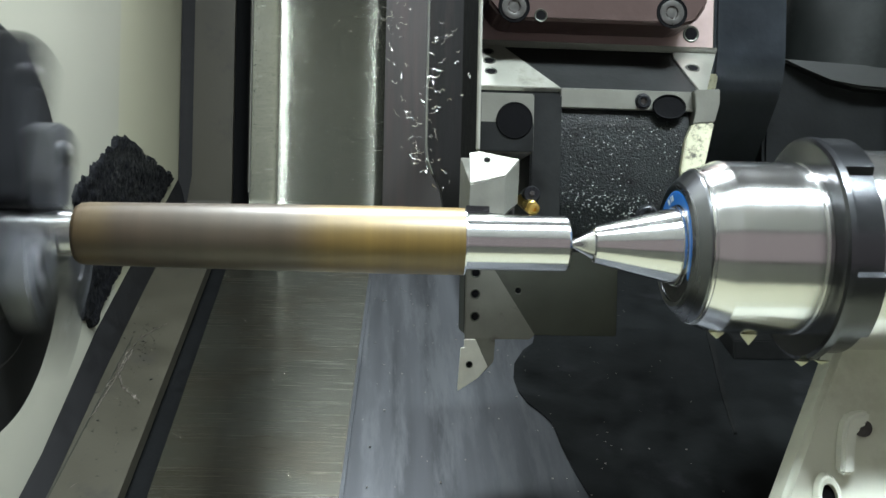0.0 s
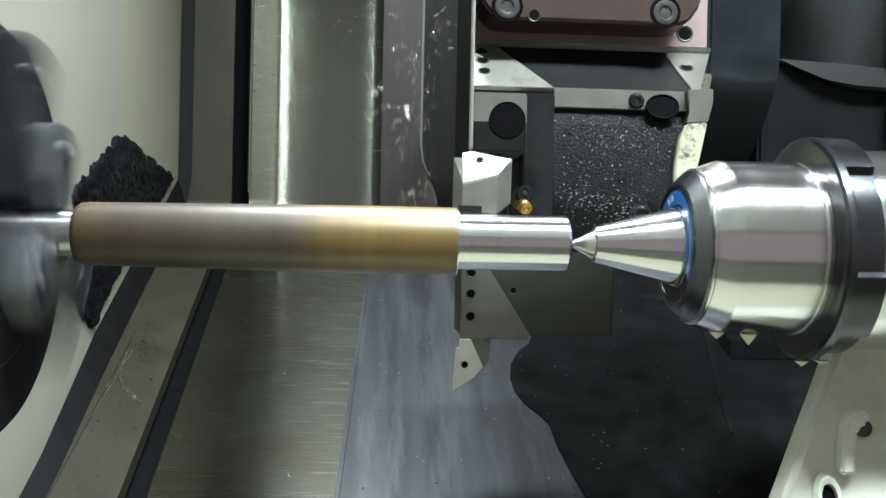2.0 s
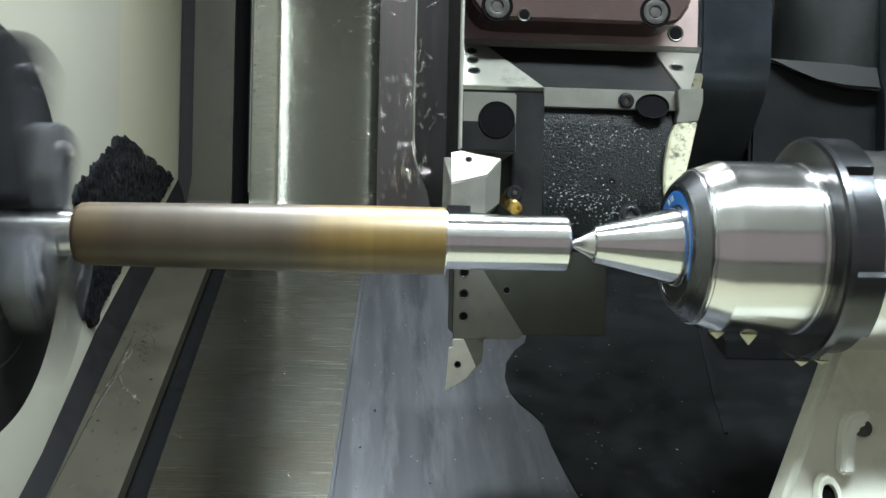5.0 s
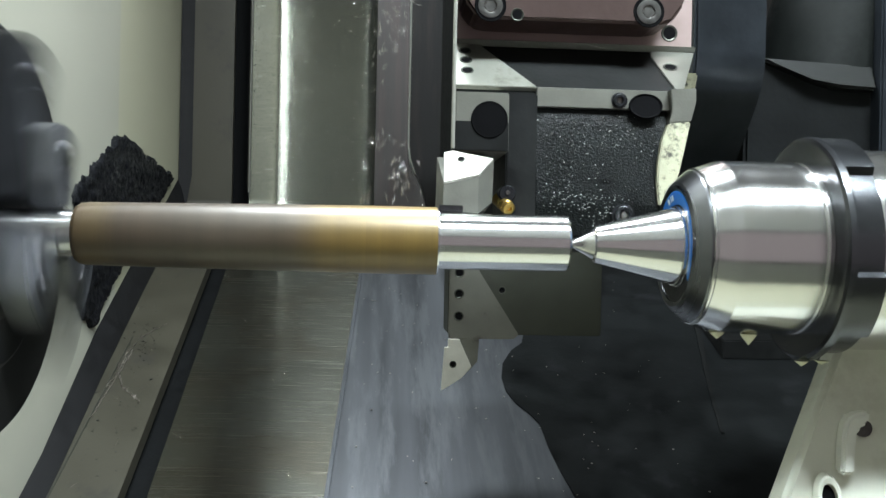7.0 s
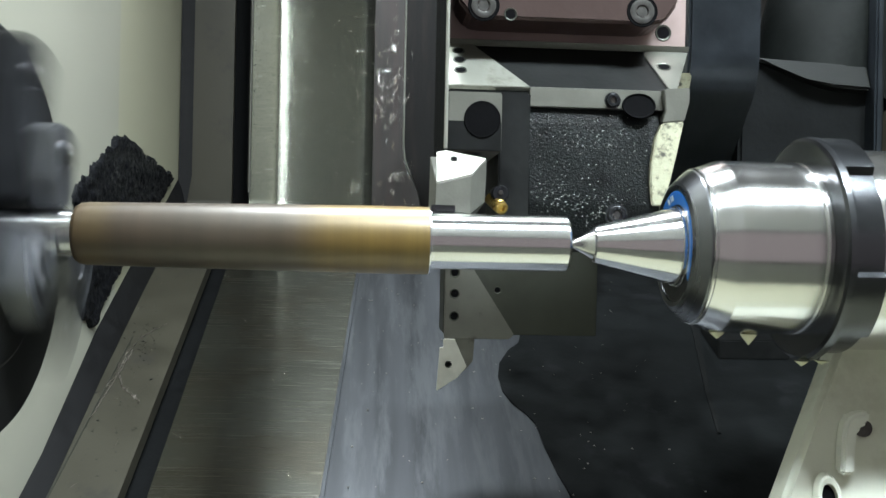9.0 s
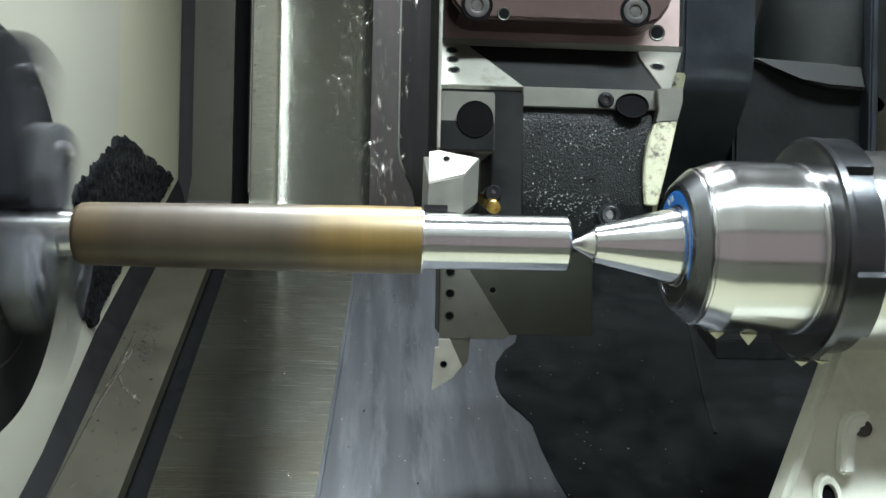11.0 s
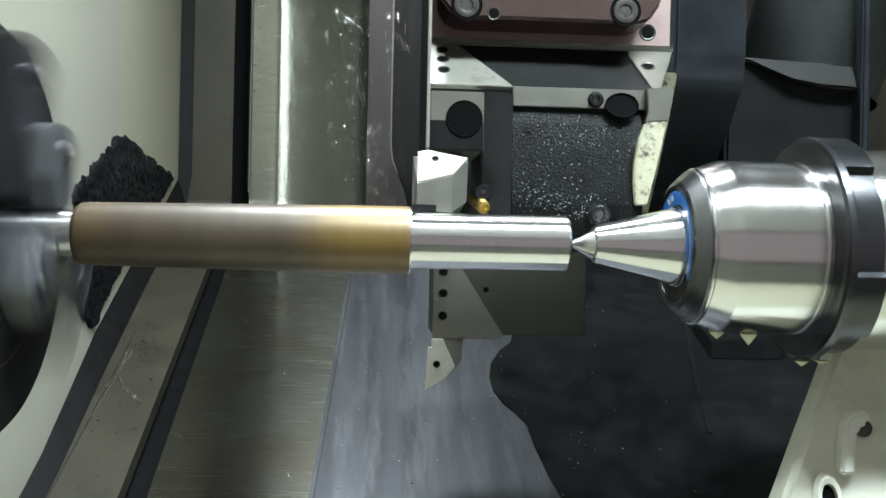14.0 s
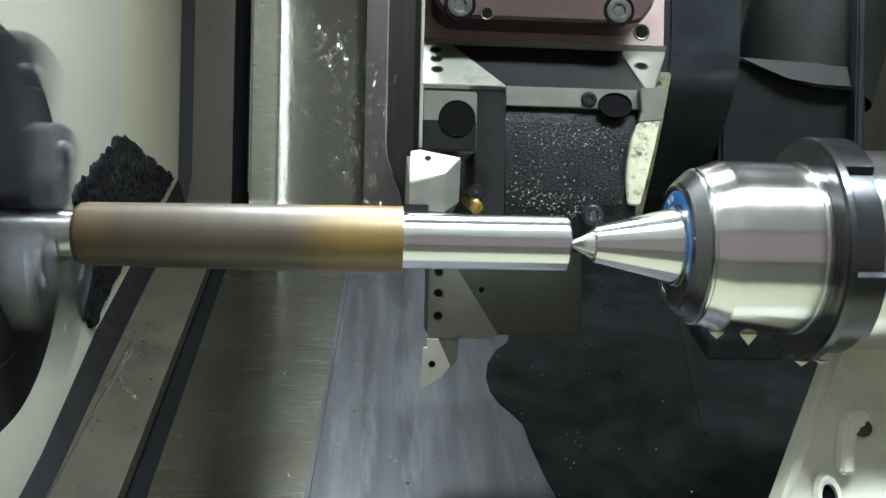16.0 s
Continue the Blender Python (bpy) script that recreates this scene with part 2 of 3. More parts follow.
def prism(points, a0, a1, axis="x", r=0.5, seg=2):
    """A polygon drawn out along an axis. points: (y, z) for x, (x, z) for y, (x, y) for z."""
    put = {"x": lambda p, a: (a, p[0], p[1]), "y": lambda p, a: (p[0], a, p[1]), "z": lambda p, a: (p[0], p[1], a)}[axis]
    bm = bmesh.new()
    lo, hi = [bm.verts.new(put(p, a0)) for p in points], [bm.verts.new(put(p, a1)) for p in points]
    bm.faces.new(lo), bm.faces.new(hi)
    for i in range(len(points)):
        j = (i + 1) % len(points)
        bm.faces.new((lo[i], lo[j], hi[j], hi[i]))
    bmesh.ops.recalc_face_normals(bm, faces=bm.faces[:])
    return bevelled(bm, r, seg)


def turned(profile, n=96, cy=0.0, cz=0.0):
    """A body turned round the x axis. profile: (x, radius), closed onto the axis where the radius is 0."""
    bm = bmesh.new()
    rings = []
    for x, r in profile:
        if r <= 0:
            rings.append([bm.verts.new((x, cy, cz))])
        else:
            rings.append([bm.verts.new((x, cy + r * math.cos(2 * math.pi * k / n), cz + r * math.sin(2 * math.pi * k / n))) for k in range(n)])
    for a, b in zip(rings, rings[1:]):
        for k in range(n):
            j = (k + 1) % n
            if len(a) == 1 and len(b) == 1:
                continue
            if len(a) == 1:
                bm.faces.new((a[0], b[k], b[j]))
            elif len(b) == 1:
                bm.faces.new((a[k], a[j], b[0]))
            else:
                bm.faces.new((a[k], a[j], b[j], b[k]))
    return bm


def aimed(place, normal):
    """Turns local +x onto the normal, at the place (millimetres)."""
    return Matrix.Translation(place) @ Vector(normal).to_track_quat("X", "Z").to_matrix().to_4x4()


def hole(parent, place, normal, r, name="screw_hole"):
    bm = turned([(0.10, r * 1.14), (0.42, r * 1.08), (0.40, r), (0.10, r * 0.82)], 28)
    bm.transform(aimed(place, normal))
    rim = part(name, bm, M_DARKTOOL, parent, smooth=True)
    bm = turned([(0.14, r * 0.86), (0.14, 0)], 28)
    bm.transform(aimed(place, normal))
    part("bore", bm, M_HOLE, rim)
    return rim


def socket_screw(parent, place, normal, r, mat, name="socket_screw", sunk=False):
    """A hexagon socket screw: a knurled head with a sunk six-sided socket."""
    h = r * 0.55
    if sunk:
        h = 0.6
        bm = turned([(0.08, r * 1.30), (0.35, r * 1.24), (0.12, r * 1.18), (0.12, r)], 36)
        bm.transform(aimed(place, normal))
        part("counterbore", bm, M_HOLE, parent)
    bm = turned([(0, r * 1.25), (0.05, r * 1.2), (0.05, r * 1.02), (0.0, r), (h * 0.85, r), (h, r * 0.88), (h, r * 0.56), (h * 0.9, r * 0.52)], 36)
    bm.transform(aimed(place, normal))
    head = part(name, bm, mat, parent, smooth=True)
    bm = bmesh.new()
    top = [bm.verts.new((h * 0.92, r * 0.52 * math.cos(math.pi / 3 * k), r * 0.52 * math.sin(math.pi / 3 * k))) for k in range(6)]
    low = [bm.verts.new((h * 0.2, r * 0.5 * math.cos(math.pi / 3 * k), r * 0.5 * math.sin(math.pi / 3 * k))) for k in range(6)]
    for k in range(6):
        bm.faces.new((top[k], top[(k + 1) % 6], low[(k + 1) % 6], low[k]))
    bm.faces.new(low)
    bm.transform(aimed(place, normal))
    part("socket", bm, M_SCREW, head)
    return head


MOVERS = []           # things that ride on the carriage


# ---- the enclosure ----
WALL_X, BACK_Y, FOLD_Z, SLOPE = -266.4, 738.0, 41.0, 0.4585


def chute_z(y):
    return FOLD_Z - SLOPE * (BACK_Y - y)


def sheet(lift, y_low=-60.0, z_top=657.0, bend=8.0):
    """A sheet that stands on the back wall and folds forward down the chute. lift: how far it stands proud of both."""
    ang = math.atan(SLOPE)
    path = [(BACK_Y - lift, z_top)]
    corner = (BACK_Y - lift, chute_z(BACK_Y - lift) + lift / math.cos(ang))
    for k in range(7):
        f = k / 6
        path.append((corner[0] - bend * f * f * math.cos(ang), corner[1] + bend * (1 - f) ** 2 - bend * f * f * math.sin(ang)))
    for y in (BACK_Y - lift - 16, y_low):
        path.append((y, chute_z(y) + lift / math.cos(ang)))
    return path


def folded(x0, x1, lift, thick):
    path = sheet(lift)
    bm = bmesh.new()
    rows = []
    for y, z in path:
        rows.append([bm.verts.new((x, y + d, z - d * 0.9)) for x, d in ((x0, 0), (x1, 0), (x1, thick), (x0, thick))])
    for a, b in zip(rows, rows[1:]):
        for k in range(4):
            j = (k + 1) % 4
            bm.faces.new((a[k], a[j], b[j], b[k]))
    bm.faces.new(rows[0]), bm.faces.new(rows[-1])
    return bm


def build_enclosure():
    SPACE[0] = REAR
    wall = tagged(new("wall_headstock"), "cream painted headstock wall with a panel seam, oil stained", "wall", kind="structure")
    part("near_panel", box(WALL_X - 30, WALL_X + 0.0, -490, 466, -440, 320, 0), M_CREAM, wall)
    part("upper_panel", box(WALL_X - 30, WALL_X - 1.0, -490, 800, 320, 658, 0), M_CREAM, wall)
    part("far_panel", box(WALL_X - 30, WALL_X - 1.0, 466, 800, -440, 320, 0), M_CREAM2, wall)
    back = tagged(part("wall_back", box(WALL_X, 468, 782, 800, -120, 658, 0), M_GROOVE), "dark rear wall behind the way covers", "wall", kind="structure")
    tagged(part("chute_bed", prism([(790, chute_z(790) - 22), (-60, chute_z(-60) - 22), (-60, -440), (790, -440)], WALL_X, 468, "x", 0), M_GROOVE),
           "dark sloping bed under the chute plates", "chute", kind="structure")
    strip = tagged(new("edge_strip"), "grey-green painted guard strip folded down along the headstock wall", "guard strip", kind="structure")
    part("plate", folded(WALL_X + 0.5, -204.3, 2, 10), M_GREYPAINT, strip, smooth=True)
    bm = prism([(-246.6, 452), (-252.2, 249), (-256, 60), (-254.6, 60), (-251.0, 249), (-245.6, 452)], 1.5, 2.9, "z", 0.2, 1)
    for v in bm.verts:
        v.co.z += chute_z(v.co.y)
    part("edge_fold", bm, M_DARKTOOL, strip, "thin worn fold line")
    # the seal against the wall: narrow above, a tall sloping fillet along the chute
    bm, rows = bmesh.new(), []
    rail = [(731, 657, 734.5, 657, 15), (731, 78, 734.5, 78, 15)] + [(y, chute_z(y) + high, y, chute_z(y) + 3, wide)
            for y, high, wide in ((729, 36, 10), (520, 34, 10), (406, 31, 11), (281, 12, 14), (-60, 5, 16))]
    for ya, za, yb, zb, wide in rail:
        rows.append([bm.verts.new(v) for v in ((WALL_X + 0.3, ya, za), (WALL_X + wide * 0.5, ya * 0.62 + yb * 0.38, za * 0.62 + zb * 0.38), (WALL_X + wide, yb, zb))])
    for a, b in zip(rows, rows[1:]):
        for k in (0, 1):
            bm.faces.new((a[k], a[k + 1], b[k + 1], b[k]))
    part("bead", bm, M_BEAD, strip, "dark sealing fillet", smooth=True, sharp=50)
    SPACE[0] = Matrix.Identity(4)
    # Unseen floor, end wall, roof and door: added to close the space and tune reflections.
    tagged(part("pan_floor", box(-345, 560, -500, 10, -540, -520, 0), M_CREAM2), "cream painted chip pan floor of the machine", "floor", kind="structure")
    tagged(part("wall_right", box(560, 580, -500, 1020, -520, 780, 0), M_GREYPAINT), "grey painted end wall of the machine", "wall", kind="structure")
    tagged(part("ceiling", box(-345, 580, -500, 1020, 780, 800, 0), M_GREYPAINT), "grey painted roof of the machine", "ceiling", kind="structure")
    door = tagged(new("door_1"), "unseen grey machine door, its window sized for reflections", "door", kind="structure")
    for x0, x1, z0, z1 in ((-345, -230, -520, 780), (555, 580, -520, 780), (-230, 555, -520, -170), (-230, 555, 190, 780)):
        part("panel", box(x0, x1, -520, -500, z0, z1, 0), M_DOOR, door)
    for x0, x1, z0, z1 in ((-230, -215, -170, 190), (540, 555, -170, 190), (-215, 540, -170, -155), (-215, 540, 175, 190)):
        part("gasket", box(x0, x1, -505, -494, z0, z1, 2), M_RUBBER, door)


build_enclosure()


def build_lamp(name, label, place, sx, sy, sz):
    root = thing(name, label, "lamp")
    x, y, z = place
    part("housing", box(x - sx / 2 - 6, x + sx / 2 + 6, y - sy / 2 - 6, y + sy / 2 + 6, z + 6, 780, 2), M_GREYPAINT, root)
    part("diffuser", box(x - sx / 2, x + sx / 2, y - sy / 2, y + sy / 2, z + 3, z + 6.5, 0.5), M_LED, root)


build_lamp("machine_lamp", "compact machine lamp fixed under the roof", LAMP_A, 210, 130, 30)
build_lamp("side_lamp", "small side lamp fixed under the roof", LAMP_B, 440, 150, 30)


# ---- way covers ----
def build_fixed_cover():
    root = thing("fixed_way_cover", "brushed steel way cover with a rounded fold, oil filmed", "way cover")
    bm = bmesh.new()
    cols = [(-183.4, 2.5), (-162.0, 0.6), (-156.0, 0.16), (-150.0, 0.0), (-146.0, 0.25), (-142.0, 1.0), (-138.0, 2.1), (-134.0, 3.4), (-120.0, 7.7), (-100.0, 14.0), (-88.0, 17.7), (-78.0, 20.7), (-60.0, 26.0), (-20.0, 37.6), (60.0, 37.6)]
    rows = []
    for y, z in sheet(6):
        rows.append([bm.verts.new((x, y + (1.0 if z < FOLD_Z else d), z - (0.4 + max(0.0, min(4.0, 0.02 * (x + 145))) if z < FOLD_Z + 12 else 0))) for x, d in cols])
    for a, b in zip(rows[:-1], rows[1:-1]):
        for k in range(len(cols) - 1):
            bm.faces.new((a[k], a[k + 1], b[k + 1], b[k]))
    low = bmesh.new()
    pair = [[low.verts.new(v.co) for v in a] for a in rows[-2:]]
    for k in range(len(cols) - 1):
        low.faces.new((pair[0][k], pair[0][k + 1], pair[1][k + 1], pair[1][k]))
    part("chute_plate", low, M_CHUTE, root, "brownish brushed chute plate, darkened for the dimmer light there", smooth=True, sharp=60)
    lip = [[a[0], bm.verts.new(a[0].co + Vector((0, 4, -4)))] for a in rows]
    for a, b in zip(lip, lip[1:]):
        bm.faces.new((a[0], a[1], b[1], b[0]))
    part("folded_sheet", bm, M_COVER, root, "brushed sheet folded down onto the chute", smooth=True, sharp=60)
    part("seam_strip", box(-184.6, -183.6, 728, 748, 60, 657, 0.3), M_GREYPAINT, root, "narrow edge strip")


def build_sliding_cover():
    root = thing("sliding_way_cover", "blue-grey steel sliding way cover, scuffed and wet", "way cover")
    MOVERS.append(root)
    ang = math.atan(SLOPE)
    part("upper_sheet", box(-23.4, 468, 735, 739, FOLD_Z - 8, 657, 0.8), M_UPSHEET, root, "dark upper sheet")
    yl = 640.0
    def askew(bm):
        """Slants the sheet's free edge to fit its line in the camera's view."""
        for v in bm.verts:
            if v.co.x < 0:
                v.co.x += 0.048 * (v.co.y - 240)
        return bm
    part("lower_sheet", askew(prism([(yl + 3, chute_z(yl) + 16), (-58, chute_z(-58) + 16), (-58, chute_z(-58) + 11), (yl + 3, chute_z(yl) + 11)], -51, 468, "x", 0.8)), M_SLIDE, root)
    part("wiper_lip", askew(prism([(yl - 3, chute_z(yl - 3) + 18.4), (-56, chute_z(-56) + 18.4), (-56, chute_z(-56) + 16.1), (yl - 3, chute_z(yl - 3) + 16.1)], -51, -48, "x", 0.5)), M_SLIDE, root, "narrow raised lip along the edge")


    # The turret's shadow on the cover, put in as a black sheet of its outline.
    bm = prism([(165, -58), (136, 180), (122.5, 232), (117, 256), (112, 286), (110, 312), (104, 324), (95, 337), (89, 353), (87.5, 372), (91, 392), (101, 412), (112, 424), (124, 470), (130, 636), (468, 636), (468, -58)], 16.3, 17.1, "z", 0)
    for v in bm.verts:
        v.co.z += chute_z(v.co.y)
    part("shadow_sheet", bm, M_SHADOW, root, "black sheet in the shape of the turret's shadow")
    bm = prism([(284, 480), (277, 440), (268, 398), (258, 350), (250, 300), (253, 300), (262, 350), (273, 398), (282, 438), (290, 480)], 16.9, 18.6, "z", 0.3)
    for v in bm.verts:
        v.co.z += chute_z(v.co.y)
    part("cover_rib", bm, M_FLAT, root, "thin standing rib on the sliding cover")
    bm = prism([(288, 402), (352, 402), (352, 446), (286, 446)], 16.9, 34.0, "z", 1.0)
    for v in bm.verts:
        v.co.z += chute_z(v.co.y)
    part("cover_block", bm, M_FLAT, root, "low black block on the sliding cover")
    rng = random.Random(21)
    bm = bmesh.new()
    for k in range(150):
        x, y = rng.uniform(-40, 240), rng.uniform(210, 560)
        r = rng.uniform(0.25, 0.9)
        lift = 16.2 if x < 84 else 17.2
        bmesh.ops.create_icosphere(bm, subdivisions=1, radius=r, matrix=Matrix.Translation((x, y, chute_z(y) + lift)) @ Matrix.Diagonal((1, rng.uniform(0.8, 3.0), 0.5, 1)))
    tagged(part("swarf_specks", bm, M_DARKCHIP, root, "fine bright swarf specks"), kind="stuff")


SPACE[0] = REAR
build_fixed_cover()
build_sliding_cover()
SPACE[0] = Matrix.Identity(4)


def build_saddle():
    root = thing("saddle_plate", "dark oily steel saddle plate with a bright edge", "saddle plate")
    MOVERS.append(root)
    outline = [(3.2, 190), (3.2, 66), (4.6, 56), (8.0, 47), (13.0, 36), (15.0, 26), (15.6, 8), (62, 8), (62, 190)]
    part("plate", prism(outline, 221, 235, "y", 0.5), M_SADDLE, root)
    part("edge_strip", prism([(2.5, 190), (2.5, 66), (3.9, 55.6), (7.3, 46.6), (8.0, 47), (4.6, 56), (3.3, 66), (3.3, 190)], 220.4, 236, "y", 0.15), M_TOOL, root, "bright worn edge")
    part("bracket", box(54, 62, 235, 942, 150, 180, 2), M_SADDLE, root)


build_saddle()


# ---- caked swarf on the headstock wall ----
def build_muck():
    rng = random.Random(4)
    corners = [(467, 97), (712, 74), (660, 53), (484, -27), (388, -79), (316, -37), (341, 39)]
    edge = []
    for (ya, za), (yb, zb) in zip(corners, corners[1:] + corners[:1]):
        n = max(4, int(math.hypot(yb - ya, zb - za) / 7))
        for k in range(n):
            f = k / n
            j = 3.2 if k else 0
            edge.append((ya + (yb - ya) * f + rng.uniform(-j, j) * 2, za + (zb - za) * f + rng.uniform(-j, j)))
    def inside(y, z):
        hit = False
        for (ya, za), (yb, zb) in zip(edge, edge[1:] + edge[:1]):
            if (za > z) != (zb > z) and y < ya + (yb - ya) * (z - za) / (zb - za):
                hit = not hit
        return hit

    def lump(y, z):
        p = Vector((0, y, z))
        rim = 0.5 + 0.5 * noise.noise(p * 0.05)
        return WALL_X + 1.0 + abs(3.0 * noise.noise(p * 0.10)) + abs(3.2 * noise.noise(p * 0.27 + Vector((9, 0, 0)))) + 1.4 * rim

    bm = bmesh.new()
    step, grid = 2.6, {}
    for i in range(0, 170):
        for j in range(0, 72):
            y, z = 312 + i * step, -82 + j * step
            if not inside(y + step / 2, z + step / 2):
                continue
            quad = []
            for di, dj in ((0, 0), (1, 0), (1, 1), (0, 1)):
                key = (i + di, j + dj)
                if key not in grid:
                    yy, zz = 312 + key[0] * step + rng.uniform(-0.9, 0.9), -82 + key[1] * step + rng.uniform(-0.9, 0.9)
                    grid[key] = bm.verts.new((lump(yy, zz), yy, zz))
                quad.append(grid[key])
            bm.faces.new(quad)
    for e in [e for e in bm.edges if len(e.link_faces) == 1]:
        for v in e.verts:
            v.co.x = WALL_X - 1.5
    tagged(part("caked_swarf", bm, M_MUCK, smooth=True, sharp=75), "black patch of caked oily swarf stuck to the wall", "swarf patch", kind="stuff")


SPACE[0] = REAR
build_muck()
SPACE[0] = Matrix.Identity(4)


# ---- chuck and bar ----
def build_chuck():
    root = thing("lathe_chuck", "dark oiled three-jaw chuck, spinning", "chuck")
    part("body", turned([(-308, 0), (-308, 66), (-264, 66), (-262, 89), (-258, 91), (-195, 91), (-192, 88), (-192, 60), (-191, 58), (-191, 42), (-193, 40), (-193, 26), (-193, 0)], 128), M_CHUCK, root, smooth=True)
    for k in range(3):
        m = Matrix.Rotation(2 * math.pi * k / 3, 4, "X")
        bm = prism([(-12, 12.5), (12, 12.5), (13, 26), (13, 84), (-13, 84), (-13, 26)], -193.5, -176, "x", 1.2)
        bm.transform(m)
        jaw = part("jaw", bm, M_JAW, root, "steel jaw")
        bm = prism([(-7, 10.4), (7, 10.4), (12, 22), (12, 46), (-12, 46), (-12, 22)], -176.5, -163.5, "x", 1.2)
        bm.transform(m)
        part("step", bm, M_STEP, jaw, "jaw step, brightened for its highlight")
        for r, x in ((34, -163.7), (66, -176.2)):
            bm = turned([(x, 6), (x + 1.6, 5.4), (x + 1.6, 0)], 20, 0, r)
            bm.transform(m)
            part("jaw_bolt", bm, M_BLACK, jaw)
    return root


def build_bar():
    root = thing("round_bar", "steel bar being turned, heat-tinted brown skin and bright cut end", "workpiece")
    part("clamped_neck", turned([(-204, 0), (-204, 10.2), (-155, 10.2), (-155, 9)], 96), M_TURNED, root, "bright turned neck", smooth=True)
    part("cut_core", turned([(-60, 0), (-60, 12.4), (54.4, 12.4), (55.4, 11.6), (55.4, 5), (53, 0)], 128), M_TURNED, root, "freshly cut bright steel", smooth=True)
    part("tinted_skin", turned([(-155, 9), (-157.2, 11.5), (-157.6, 12.2), (-156, 13.2), (-153, 13.6), (-55, 14.75), (-18.0, 14.95), (-18.0, 12.3)], 128), M_OXIDE, root,
         "straw and brown heat-tinted skin", smooth=True)
    ring = part("uncut_skin", turned([(-22.0, 12.3), (-22.0, 14.9), (9.0, 14.9), (9.3, 14.6), (9.3, 12.3)], 128), M_OXIDE, root, "straw heat-tinted skin", smooth=True)
    burr = part("bright_shoulder", turned([(8.9, 14.94), (9.5, 14.94), (9.6, 12.3)], 128), M_TURNED, ring, "bright fresh shoulder", smooth=True)
    return root, ring


CHUCK = build_chuck()
BAR, RING = build_bar()


# ---- tailstock ----
def build_centre():
    root = thing("live_centre", "polished steel live centre with a blue seal ring", "live centre")
    cone = part("cone", turned([(54.5, 0), (58.0, 1.6), (66.8, 6.6), (67.4, 8.2), (103.2, 17.2), (103.6, 17.2)], 96), M_STEEL, root, "ground steel cone", smooth=True)
    part("cone_collar", turned([(103.2, 17.2), (103.5, 18.0), (104.2, 18.0), (104.4, 17.5), (104.8, 17.5), (105.1, 18.4), (105.7, 18.4), (105.9, 17.9), (107, 17.9)], 96), M_STEEL, root, "ringed steel collar", smooth=True)
    seal = part("seal", turned([(105.9, 18.0), (105.5, 18.8), (104.4, 24.2), (104.6, 25.4), (107, 25.4)], 96), M_RUBBER, root, "seal ring, black standing for shadow and dirt on its blue", smooth=True)
    bm = bmesh.new()
    prev = None
    for k in range(61):      # the blue stops short of the lower quarter, where black stands for shadow and dirt
        a = radians(-128 + 255 * k / 60)
        row = [bm.verts.new((x, -r * math.sin(a), r * math.cos(a))) for x, r in ((105.1, 18.7), (104.7, 19.5), (103.9, 24.1), (104.2, 24.9))]
        if prev:
            for i in range(3):
                bm.faces.new((prev[i], prev[i + 1], row[i + 1], row[i]))
        prev = row
    part("blue_band", bm, M_BLUE, seal, "blue band on the seal's lit part", smooth=True)
    for a0, a1 in ((118, 122), (123, 127), (128.5, 131), (186, 191), (193, 196), (200, 206)):
        bm = bmesh.new()
        for a in (a0, a1):
            for r in (20.6, 23.2):
                bm.verts.new((103.8 + (23.9 - r) * 0.16, -r * math.sin(radians(a)) , r * math.cos(radians(a)) * -1))
        bm.verts.ensure_lookup_table()
        v = bm.verts
        bm.faces.new((v[0], v[1], v[3], v[2]))
        part("print_bar", bm, M_WHITE, seal)
    part("front_nut", turned([(106, 25.0), (104.0, 25.4), (103.5, 27.2), (104.4, 29.0), (109.6, 34.0), (110.6, 34.4)], 96), M_FRONTNUT, root, "satin steel front nut", smooth=True)
    part("nut_rim", turned([(110.4, 34.2), (110.9, 35.0), (111.6, 35.1), (111.9, 34.5)], 96), M_STEEL, root, smooth=True)
    part("housing", turned([(111.8, 34.2), (112.2, 35.2), (121.4, 38.7), (121.8, 38.8), (156.6, 38.8), (157.4, 38.2), (157.6, 36.5)], 128), M_STEEL, root, "polished steel housing", smooth=True)
    part("groove", turned([(157.5, 37.4), (158.2, 38.9), (160.0, 38.9), (160.4, 37)], 128), M_STEEL, root, smooth=True)
    part("flange", turned([(160.2, 38), (160.4, 48.4), (161.2, 50.0), (163.4, 50.6), (164.2, 50.6), (164.2, 40)], 128), M_NUT, root, "dark steel flange", smooth=True)
    # slotted lock nut
    bm = bmesh.new()
    n, outer, inner = 192, 50.4, 47.0
    prof = []
    for k in range(n):
        a = 360 * k / n - 102
        prof.append(outer if (a % 90) < 36 else inner)
    for x in (164.2, 177.0):
        [bm.verts.new((x, r * math.cos(2 * math.pi * k / n), r * math.sin(2 * math.pi * k / n))) for k, r in enumerate(prof)]
    bm.verts.ensure_lookup_table()
    for k in range(n):
        j = (k + 1) % n
        bm.faces.new((bm.verts[k], bm.verts[j], bm.verts[n + j], bm.verts[n + k]))
    bm.faces.new([bm.verts[k] for k in range(n)])
    bm.faces.new([bm.verts[n + k] for k in range(n)])
    part("lock_nut", bm, M_NUT, root, "slotted dark lock nut", smooth=True)
    part("quill", turned([(177, 43), (178, 44.6), (179.5, 45.2), (330, 45.2), (330, 0)], 128), M_STEEL, root, "bright steel quill", smooth=True)
    return root, cone


